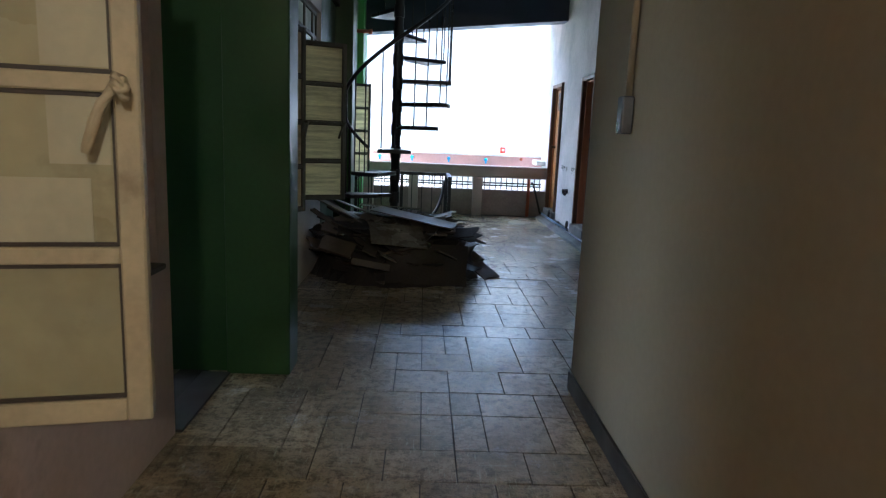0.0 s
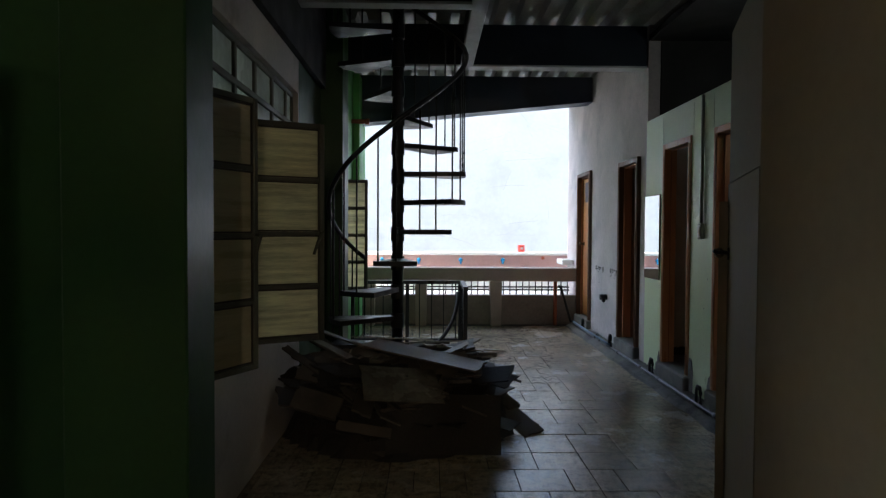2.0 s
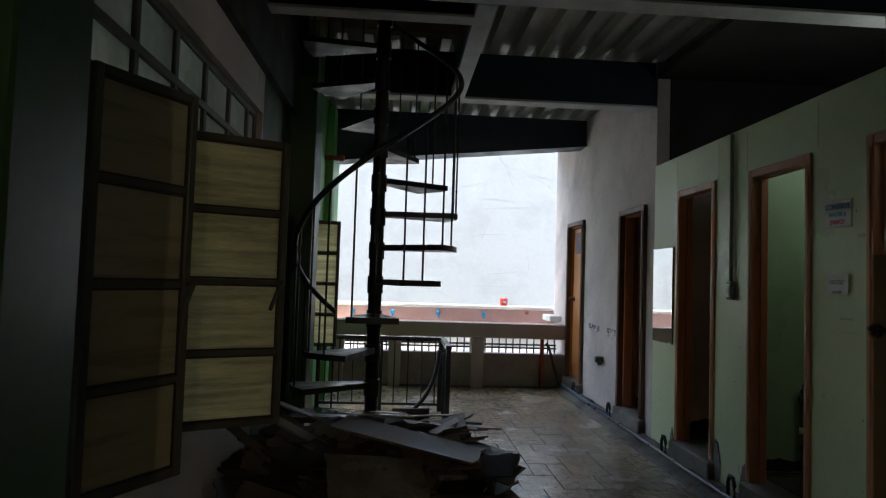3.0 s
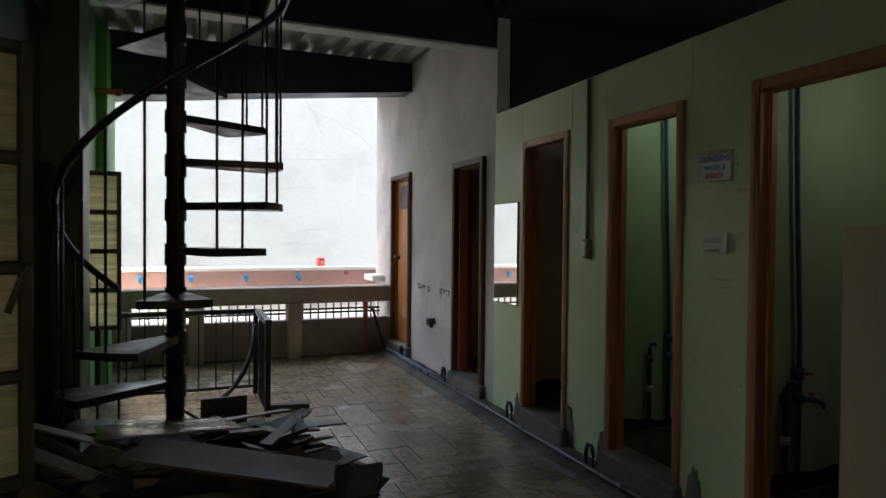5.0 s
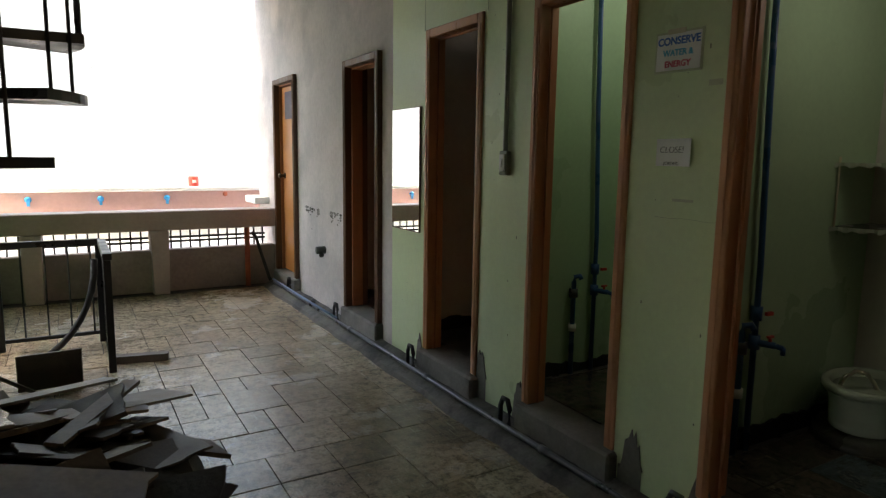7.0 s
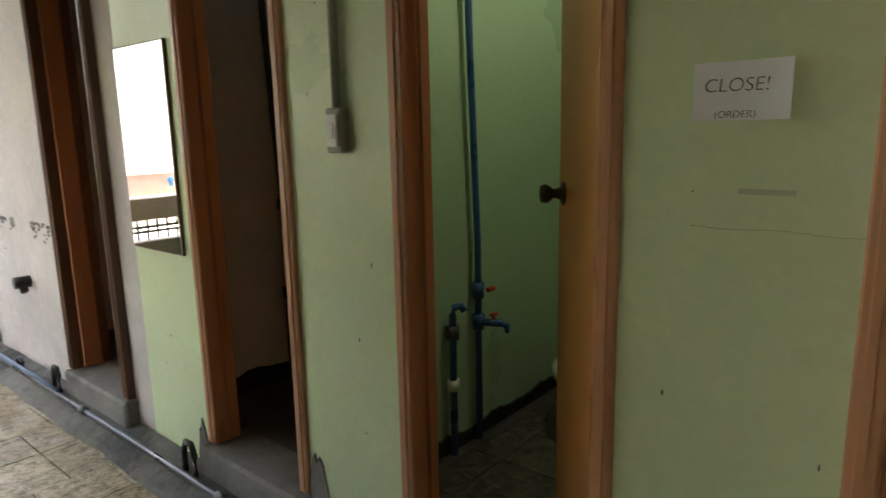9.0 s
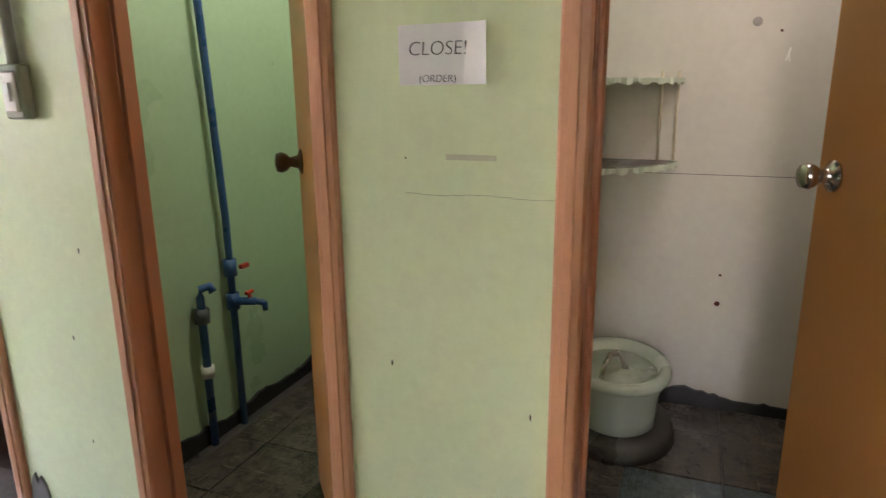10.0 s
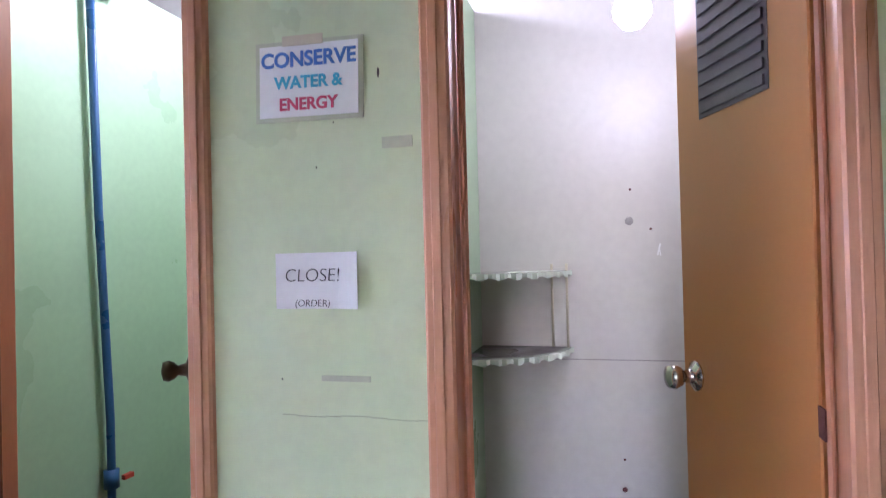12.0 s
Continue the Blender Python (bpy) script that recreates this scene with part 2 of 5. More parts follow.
M["grey_pipe"] = mat("grey_metal_pipe", (0.13, 0.135, 0.15), 0.4, 0.3, 6, 60, 0.15, metal=0.6)
M["conduit"] = mat("painted_conduit", (0.30, 0.33, 0.25), 0.45, 0.15, 6, 60, 0.05)
M["black_hose"] = mat("black_rubber", (0.014, 0.014, 0.015), 0.5, 0.2)
M["chrome"] = mat("worn_chrome", (0.62, 0.58, 0.52), 0.2, 0.15, 8, 80, 0.03, metal=1.0)
M["brass"] = mat("dark_bronze_knob", (0.10, 0.07, 0.05), 0.35, 0.2, 8, 80, 0.03, metal=0.8)
M["ceramic"] = mat("pale_green_ceramic", (0.50, 0.56, 0.46), 0.15, 0.06, 4, 40, 0.02)
M["plastic"] = mat("ivory_plastic", (0.72, 0.72, 0.68), 0.35, 0.05, 8, 60, 0.02)
M["red"] = mat("red_plastic", (0.60, 0.05, 0.03), 0.4, 0.1)
M["blue"] = mat("blue_plastic", (0.03, 0.30, 0.62), 0.4, 0.1)
M["dull_blue"] = mat("dusty_blue_hose", (0.15, 0.22, 0.33), 0.6, 0.3, 6, 60, 0.1)
M["ply_warm"] = mat("brown_plywood_board", (0.165, 0.122, 0.083), 0.5, 0.5, 4, 50, 0.25, stain=(0.08, 0.06, 0.045), stain_amount=0.35)
M["rust_pipe"] = mat("rust_red_pipe", (0.42, 0.11, 0.06), 0.6, 0.3, 6, 60, 0.2)
M["ply"] = mat("weathered_plywood_scrap", (0.105, 0.085, 0.066), 0.6, 0.4, 4, 50, 0.25, stain=(0.07, 0.055, 0.045), stain_amount=0.3, per_object=0.6, stretch=(2, 2, 2))
M["ply_pale"] = mat("pale_laminated_scrap", (0.22, 0.19, 0.15), 0.4, 0.35, 4, 50, 0.2, stain=(0.14, 0.12, 0.10), stain_amount=0.35, per_object=0.4)
# Dark rubble; also holds the shade on the front of the heap.
M["rubble"] = mat("dark_rubble_and_heap_shade", (0.036, 0.03, 0.026), 0.8, 0.5, 6, 60, 0.6)
M["brown"] = mat("water_stained_ceiling_board", (0.22, 0.14, 0.09), 0.8, 0.4, 2.5, 30, 0.2, stain=(0.38, 0.34, 0.28), stain_amount=0.3)
M["yellow_wall"] = mat("pale_yellow_green_paint", (0.40, 0.43, 0.21), 0.6, 0.15, 2, 30, 0.1)
# Also colours the shaded top of the shelf's lower tier.
M["stall_floor"] = mat("grimy_floor_and_shelf_shade", (0.07, 0.06, 0.055), 0.4, 0.4, 4, 40, 0.25, stain=(0.07, 0.065, 0.06), stain_amount=0.35)
M["black_skirt"] = mat("black_painted_skirting", (0.014, 0.014, 0.013), 0.5, 0.3, 5, 50, 0.3)
# Near black puts the unlit void over the stalls into the colour; also beam_7.
M["near_black"] = mat("near_black_void_and_beam", (0.022, 0.021, 0.02), 0.8, 0.4, 3, 40, 0.3)
M["roof"] = mat("flat_roof_concrete", (0.30, 0.29, 0.28), 0.9, 0.3, 2, 30, 0.3)
mirror_m = bpy.data.materials.new("mirror_silver")
mirror_m.use_nodes = True
mb = mirror_m.node_tree.nodes["Principled BSDF"]
mb.inputs["Base Color"].default_value = (0.88, 0.9, 0.9, 1)
mb.inputs["Metallic"].default_value, mb.inputs["Roughness"].default_value = 1.0, 0.02
M["mirror"] = mirror_m
M["bulb"] = glow_mat("lit_bulb", (0.95, 0.96, 1.0), 0.6)
# glow of the added, unseen passage bulb
M["unseen_bulb"] = glow_mat("unseen_bulb_glow", (1.0, 0.7, 0.4), 14.0)


# ---- building helpers ----
def box(bm, x0, x1, y0, y1, z0, z1, m=None):
    r = bmesh.ops.create_cube(bm, size=1.0)
    t = Matrix.Translation(((x0 + x1) / 2, (y0 + y1) / 2, (z0 + z1) / 2)) @ Matrix.Diagonal((abs(x1 - x0), abs(y1 - y0), abs(z1 - z0), 1))
    bmesh.ops.transform(bm, matrix=(m @ t) if m else t, verts=r["verts"])
    return r["verts"]


def boxes(*args, bevel=0.0):
    bm = bmesh.new()
    for a in args:
        box(bm, *a)
    if bevel:
        bmesh.ops.bevel(bm, geom=bm.edges[:], offset=bevel, segments=1, affect="EDGES", clamp_overlap=True)
    return bm


def cyl(bm, a, b, r, seg=10, r2=None):
    a, b = Vector(a), Vector(b)
    d = b - a
    m = Matrix.Translation((a + b) / 2) @ d.to_track_quat("Z", "Y").to_matrix().to_4x4()
    return bmesh.ops.create_cone(bm, cap_ends=True, segments=seg, radius1=r, radius2=r if r2 is None else r2, depth=d.length, matrix=m)["verts"]


def tube(bm, pts, r, seg=8):
    """A bent round bar through the given points."""
    pts = [Vector(p) for p in pts]
    rings = []
    for i, p in enumerate(pts):
        d = (pts[min(i + 1, len(pts) - 1)] - pts[max(i - 1, 0)]).normalized()
        side = d.cross(Vector((0, 0, 1)))
        if side.length < 0.05:
            side = Vector((1, 0, 0))
        side.normalize()
        up = side.cross(d).normalized()
        rings.append([bm.verts.new(p + r * (math.cos(2 * math.pi * k / seg) * side + math.sin(2 * math.pi * k / seg) * up)) for k in range(seg)])
    for a, b in zip(rings, rings[1:]):
        for k in range(seg):
            bm.faces.new((a[k], a[(k + 1) % seg], b[(k + 1) % seg], b[k]))
    bm.faces.new(rings[0][::-1])
    bm.faces.new(rings[-1])


def lathe(bm, profile, seg=28, m=None, sx=1.0, sy=1.0):
    """A turned shape from (radius, z) pairs."""
    rings = []
    for r, z in profile:
        ring = []
        for k in range(seg):
            v = Vector((sx * r * math.cos(2 * math.pi * k / seg), sy * r * math.sin(2 * math.pi * k / seg), z))
            ring.append(bm.verts.new(m @ v if m else v))
        rings.append(ring)
    for a, b in zip(rings, rings[1:]):
        for k in range(seg):
            bm.faces.new((a[k], a[(k + 1) % seg], b[(k + 1) % seg], b[k]))
    bm.faces.new(rings[0][::-1])
    bm.faces.new(rings[-1])


def mesh_of(name, bm, material, smooth=False):
    bmesh.ops.recalc_face_normals(bm, faces=bm.faces[:])
    me = bpy.data.meshes.new(name)
    bm.to_mesh(me)
    bm.free()
    me.materials.append(material)
    if smooth:
        for p in me.polygons:
            p.use_smooth = True
    return me


def part(name, bm, material, parent=None, label="", smooth=False):
    ob = new(name, mesh_of(name, bm, material, smooth))
    if parent:
        ob.parent = parent
    if label:
        ob["label"] = label
    return ob


def thing(name, place, label, category, group="", kind="", rz=0.0):
    ob = new(name)
    ob.empty_display_size = 0.1
    ob.matrix_world = pose(*place, 0, 0, rz)
    return tagged(ob, label, category, group, kind)


def structure(name, bm, material, label, category):
    return tagged(part(name, bm, material), label, category, "", "structure")


def wall_x(x0, x1, y0, y1, z0, z1, holes):
    """A wall along y with openings (y0, y1, z0, z1)."""
    bm = bmesh.new()
    ys = sorted({y0, y1, *[h[0] for h in holes], *[h[1] for h in holes]})
    for a, b in zip(ys, ys[1:]):
        mid = (a + b) / 2
        here = sorted((h for h in holes if h[0] < mid < h[1]), key=lambda h: h[2])
        z = z0
        for h in here:
            if h[2] > z:
                box(bm, x0, x1, a, b, z, h[2])
            z = h[3]
        if z < z1:
            box(bm, x0, x1, a, b, z, z1)
    bmesh.ops.remove_doubles(bm, verts=bm.verts[:], dist=1e-5)
    seen = {}
    for f in bm.faces:
        seen.setdefault(tuple(round(c, 3) for c in f.calc_center_median()), []).append(f)
    twin = [f for fs in seen.values() if len(fs) > 1 for f in fs]
    bmesh.ops.delete(bm, geom=twin, context="FACES_ONLY")
    return bm


# ---- floor, walls, ceiling ----
floor = structure("floor", boxes((-1.0, 2.44, -1.6, 11.95, -0.25, -0.012)), M["mortar"], "worn grey tiled floor with dark joints", "floor")
structure("floor_room", boxes((-8.0, -1.0, -1.6, 10.0, -0.25, -0.004)), M["concrete"], "dusty concrete floor of the side room", "floor")
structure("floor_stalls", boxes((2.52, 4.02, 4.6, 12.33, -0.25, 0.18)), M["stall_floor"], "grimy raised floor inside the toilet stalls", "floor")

# green panel wall and bare plaster wall with the toilet doors
DOORS = [(5.45, 6.143, 2.19), (6.566, 7.205, 2.19), (7.64, 8.27, 2.20), (8.95, 9.63, 2.175), (10.93, 11.65, 2.215)]
structure("wall_green", wall_x(2.44, 2.52, 3.9, 8.757, 0.0, 2.495, [(a, b, 0.0, t) for a, b, t in DOORS[:3]]), M["green"],
          "pale green painted stall wall with open doorways", "wall")
structure("wall_grey", wall_x(2.45, 2.57, 8.76, 12.44, 0.0, 3.46, [(a, b, 0.0, t) for a, b, t in DOORS[3:]]), M["grey"],
          "bare grey plaster wall with smoky stains", "wall")
structure("wall_stall_back", boxes((3.86, 3.98, 4.6, 8.60, 0.0, 2.75)), M["stall_white"], "off-white back wall of the stalls", "wall")
# No light reaches back here; that darkness is in the wall's colour.
structure("wall_block_back", boxes((4.145, 4.30, -1.6, 12.44, 0.0, 3.46)), M["near_black"], "rear wall behind the stalls, near black for the unlit void", "wall")
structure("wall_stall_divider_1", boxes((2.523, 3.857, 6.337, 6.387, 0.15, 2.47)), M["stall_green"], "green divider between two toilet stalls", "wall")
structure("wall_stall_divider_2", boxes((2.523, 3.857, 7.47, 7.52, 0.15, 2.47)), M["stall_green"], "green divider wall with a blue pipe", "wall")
structure("wall_stall_divider_3", boxes((2.523, 3.857, 8.62, 8.70, 0.15, 2.47)), M["stall_grey"], "grey plaster divider of a toilet stall", "wall")
structure("wall_stall_divider_4", boxes((2.573, 4.14, 10.2, 10.3, 0.15, 3.46)), M["stall_grey"], "grey plaster divider of the rear stalls", "wall")
structure("wall_stall_divider_5", boxes((2.573, 4.14, 12.34, 12.44, 0.0, 3.46)), M["grey"], "outer end wall of the stall block", "wall")
structure("wall_stall_divider_6", boxes((2.523, 3.857, 5.27, 5.33, 0.15, 2.47)), M["stall_white"], "pale divider beside the open stall door", "wall")
# This side carries the void's darkness in its colour as well.
structure("wall_stall_lining", boxes((2.573, 4.14, 8.74, 8.79, 0.15, 3.46)), M["near_black"], "side of the rear stall, coloured near black for the unlit void", "wall")
structure("wall_stall_three_back", boxes((3.797, 3.857, 7.523, 8.617, 0.15, 2.47)), M["stall_grey"], "brownish grey plaster stall back", "wall")
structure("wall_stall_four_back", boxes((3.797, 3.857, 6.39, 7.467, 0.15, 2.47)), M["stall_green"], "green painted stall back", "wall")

# passage wall and slanting partition
structure("wall_passage", boxes((1.14, 1.26, -1.6, 4.05, 0.0, 3.46)), M["beige"], "beige painted passage wall", "wall")
structure("wall_passage_return", boxes((1.263, 4.14, 3.80, 3.90, 0.0, 3.46)), M["beige"], "beige wall closing the space beside the stalls", "wall")
structure("baseboard", boxes((1.124, 1.137, -1.6, 4.05, 0.0, 0.10), bevel=0.002), M["base"], "dark painted baseboard along the passage wall", "baseboard")
slant = pose(1.17, 4.07, 0, 0, 0, -18.6)
bm = bmesh.new()
box(bm, -0.02, 0.02, 0.0, 0.645, 0.0, 1.575, slant)
structure("wall_partition", bm, M["beige"], "beige plywood leaf standing open at the wall end", "partition")
bm = bmesh.new()
box(bm, -0.016, 0.022, 0.0, 0.645, 1.58, 2.12, slant)
structure("wall_partition_upper", bm, M["beige"], "upper board of the beige leaf", "partition")
bm = bmesh.new()
box(bm, -0.03, 0.0, 0.0, 0.69, 0.0, 1.511, pose(1.339, 4.648, 0, 0, 0, -39.6))
structure("wall_partition_low", bm, M["beige"], "low beige plywood board beside the stalls", "partition")
t = thing("door_latch", (1.345, 4.645, 1.325), "black iron latch with a bright ring on the partition", "latch")
bm = bmesh.new()
box(bm, -0.006, 0.012, -0.022, 0.022, -0.022, 0.022, pose(0, 0, 0, 0, 0, -26.4))
part("plate", bm, M["iron"], t)
bm = bmesh.new()
tube(bm, [(0.0, 0, 0.0), (-0.02, 0.004, 0.004), (-0.04, 0.006, 0.003), (-0.055, 0.006, 0.010)], 0.007, 8)
part("bolt", bm, M["iron"], t, "", True)
bm = bmesh.new()
tube(bm, [(-0.032 + 0.014 * math.cos(k * math.pi / 6), 0.012, 0.002 + 0.014 * math.sin(k * math.pi / 6)) for k in range(13)], 0.005, 6)
part("ring", bm, M["chrome"], t, "bright metal ring", True)
structure("wall_rear", boxes((-0.85, 1.26, -1.75, -1.603, 0.0, 3.46)), M["beige"], "plain wall closing the passage", "wall")

# left wall with windows and the doorway
structure("wall_left_near", wall_x(-0.85, -0.73, -1.6, 3.42, 0.0, 3.46, [(1.10, 3.30, 0.77, 2.43)]), M["pink"], "faded pink low wall under a casement window", "wall")
structure("wall_left_far", wall_x(-0.85, -0.73, 4.343, 7.28, 0.0, 3.46, [(4.62, 7.25, 0.77, 2.43)]), M["pale_plaster"], "dirty pale plaster wall with a window band", "wall")
structure("wall_left_terrace", wall_x(-0.85, -0.73, 8.653, 12.2, 0.0, 3.46, [(9.42, 10.45, 0.77, 2.02)]), M["bright_green"], "green outer wall along the terrace", "wall")
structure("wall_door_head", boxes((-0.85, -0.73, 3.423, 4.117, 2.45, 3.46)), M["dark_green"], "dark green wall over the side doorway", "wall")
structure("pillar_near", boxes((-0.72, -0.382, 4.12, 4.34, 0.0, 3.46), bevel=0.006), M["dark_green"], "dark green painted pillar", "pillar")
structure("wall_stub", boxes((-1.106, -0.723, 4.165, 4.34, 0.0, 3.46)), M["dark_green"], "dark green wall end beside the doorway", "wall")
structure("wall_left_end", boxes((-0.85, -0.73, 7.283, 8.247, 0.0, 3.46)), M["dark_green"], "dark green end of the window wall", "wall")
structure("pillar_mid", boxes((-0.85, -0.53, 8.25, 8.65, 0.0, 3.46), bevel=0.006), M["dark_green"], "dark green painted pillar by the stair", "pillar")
structure("pillar_far", boxes((-0.727, -0.64, 10.62, 11.0, 0.0, 3.4), bevel=0.006), M["bright_green"], "bright green pillar at the terrace edge", "pillar")
# The dark of the unlit doorway floor is put into the threshold's colour.
structure("threshold", boxes((-0.85, -0.70, 3.423, 4.117, 0.0, 0.014), bevel=0.004), M["base"], "doorway threshold coloured dark for the unlit floor there", "threshold")

# side room
bm = bmesh.new()
WX0, WX1, WZ0, WZ1 = -3.95, -3.05, 1.05, 2.12
box(bm, -8.0, WX0, 8.2, 8.32, 0, 3.3)
box(bm, WX1, -0.853, 8.2, 8.32, 0, 3.3)
box(bm, WX0, WX1, 8.2, 8.32, 0, WZ0)
box(bm, WX0, WX1, 8.2, 8.32, WZ1, 3.3)
structure("wall_room_far", bm, M["yellow_wall"], "pale yellow-green wall of the side room", "wall")
structure("wall_room_beam", boxes((-8.0, -0.86, 7.9, 8.197, 2.22, 2.75)), M["bright_green"], "green beam across the side room", "beam")
# The opening is out of view, sized to light the window band and stalls.
structure("wall_room_side", wall_x(-8.12, -8.0, -1.6, 8.32, 0.0, 3.3, [(4.5, 7.8, 1.0, 3.1)]), M["bright_green"], "green side wall with an unseen opening added for light", "wall")
structure("wall_room_near", boxes((-8.0, -0.853, -1.75, -1.603, 0.0, 3.3)), M["dark_green"], "dark green near wall of the side room", "wall")
structure("ceiling_room", boxes((-8.12, -0.853, -1.75, 8.32, 3.3, 3.45)), M["white"], "pale ceiling of the side room", "ceiling")

# ribbed steel deck ceiling
def deck(x0, x1, y0, y1, z):
    bm = bmesh.new()
    rows = []
    x = x0
    steps = [(0.0, 0.0), (0.10, 0.0), (0.125, 0.075), (0.205, 0.075), (0.23, 0.0)]
    pts = []
    while x < x1:
        for dx, dz in steps[:-1]:
            if x + dx <= x1:
                pts.append((x + dx, z + dz))
        x += 0.23
    pts.append((x1, z))
    for px, pz in pts:
        rows.append([bm.verts.new((px, y0, pz)), bm.verts.new((px, y1, pz)), bm.verts.new((px, y1, z + 0.12)), bm.verts.new((px, y0, z + 0.12))])
    for a, b in zip(rows, rows[1:]):
        for i in range(4):
            bm.faces.new((a[i], a[(i + 1) % 4], b[(i + 1) % 4], b[i]))
    bm.faces.new(rows[0])
    bm.faces.new(rows[-1][::-1])
    return bm


HX, HY0, HY1 = 0.66, 7.14, 8.70
# Separate board under the deck, darkened to hold the shade over the stalls.
structure("ceiling_stalls", boxes((2.45, 4.14, 3.91, 8.755, 3.30, 3.36)), M["near_black"], "boards over the stalls, near black for the shade up there", "ceiling")
# Added out of view to keep the passage lamp off the deck beyond.
structure("ceiling_light_block", boxes((-0.725, 1.137, -1.6, 4.05, 2.72, 2.80)), M["beige"], "unseen lowered ceiling added to block the passage light", "ceiling")
structure("ceiling", deck(HX, 4.3, -1.75, 12.49, 3.46), M["deck"], "ribbed steel deck ceiling on dark beams", "ceiling")
structure("ceiling_left_near", deck(-1.26, HX - 0.004, -1.75, HY0, 3.46), M["deck"], "ribbed steel deck ceiling over the passage", "ceiling")
structure("ceiling_left_far", deck(-1.26, HX - 0.004, HY1, 12.49, 3.46), M["deck"], "ribbed steel deck ceiling over the terrace side", "ceiling")


def beam(name, x0, x1, y, z0, z1, w=0.16, fall=0.0):
    def sag(bm, whole):
        for v in bm.verts:
            if whole or v.co.z < (z0 + z1) / 2:
                v.co.z -= fall * (x1 - v.co.x)
        return bm

    ob = structure(name, sag(boxes((x0, x1, y - w / 2 + 0.03, y + w / 2 - 0.03, z0 + 0.022, z1), bevel=0.004), False), M["steel_blue"], "dark blue steel ceiling beam", "beam")
    part("flange", sag(boxes((x0, x1, y - w / 2, y + w / 2, z0, z0 + 0.02), bevel=0.003), True), M["flange"] if not fall else M["steel_blue"], ob, "lower flange")
    return ob


beam("beam_1", -0.725, 4.13, 6.74, 3.03, 3.455)
beam("beam_6", -0.725, 0.59, 7.08, 3.03, 3.455, 0.12)
beam("beam_2", -0.725, 2.44, 8.84, 3.03, 3.455)
beam("beam_3", -0.725, 2.44, 11.05, 3.125, 3.455, 0.3, 0.1)
beam("beam_4", -0.38, 1.17, 4.19, 3.03, 3.455)
structure("beam_7", boxes((-0.727, -0.68, 4.345, 8.24, 2.68, 3.455)), M["near_black"], "dark beam along the top of the window wall", "beam")
ob = structure("beam_5", boxes((0.60, 0.66, 6.83, 8.75, 3.10, 3.455), bevel=0.004), M["steel_blue"], "dark steel beam edging the stair opening", "beam")
part("flange", boxes((0.57, 0.69, 6.83, 8.75, 3.03, 3.097), bevel=0.003), M["flange"], ob, "whitish lower flange")
bm = boxes((-1.26, 2.60, 12.42, 12.49, 3.39, 3.457))
for v in bm.verts:
    if v.co.z < 3.42:
        v.co.z -= 0.11 * (2.44 - v.co.x)
structure("trim_eave", bm, M["steel_blue"], "dark fascia board falling along the eave", "trim")
bm = boxes((-1.26, 2.60, 12.40, 12.418, 3.375, 3.40))
for v in bm.verts:
    v.co.z -= 0.11 * (2.44 - v.co.x)
structure("trim_eave_edge", bm, M["flange"], "pale drip edge of the eave", "trim")

# upper floor seen through the stair opening
structure("wall_upper_back", boxes((-1.26, 4.3, 9.6, 9.7, 3.6, 6.2)), M["brown"], "water-stained boards on the upper floor", "wall")
# The hole is added out of view so some light reaches the upper floor.
structure("wall_upper_left", wall_x(-1.38, -1.26, -1.75, 9.6, 3.46, 6.2, [(5.0, 6.5, 4.4, 5.6)]), M["yellow_wall"], "dull yellow upper wall with an unseen opening added for light", "wall")
structure("wall_upper_right", boxes((4.3, 4.42, -1.75, 9.7, 3.46, 6.2)), M["brown"], "plain wall of the upper floor", "wall")
structure("wall_upper_near", boxes((-1.38, 4.42, -1.9, -1.753, 3.46, 6.2)), M["brown"], "plain end wall of the upper floor", "wall")
structure("ceiling_upper", boxes((-1.38, 4.42, -1.9, 9.7, 6.2, 6.35)), M["brown"], "stained board ceiling of the upper floor", "ceiling")
structure("beam_upper_1", boxes((-1.25, 1.6, 8.95, 9.1, 4.55, 4.9)), M["steel_blue"], "dark beam on the upper floor", "beam")

# ---- doors ----
def frame_bm(y0, y1, z0, z1, x0, x1, w=0.052):
    return [boxes((x0, x1, y0, y0 + w, z0, z1), bevel=0.005), boxes((x0, x1, y1 - w, y1, z0, z1), bevel=0.005),
            boxes((x0, x1, y0 + w + 0.001, y1 - w - 0.001, z1 - w, z1), bevel=0.005)]


def knob(bm, m, s=1.0):
    lathe(bm, [(0.034 * s, 0), (0.034 * s, 0.004), (0.018 * s, 0.010), (0.013 * s, 0.030), (0.022 * s, 0.038), (0.028 * s, 0.052), (0.024 * s, 0.066), (0.006 * s, 0.070)], 18, m)


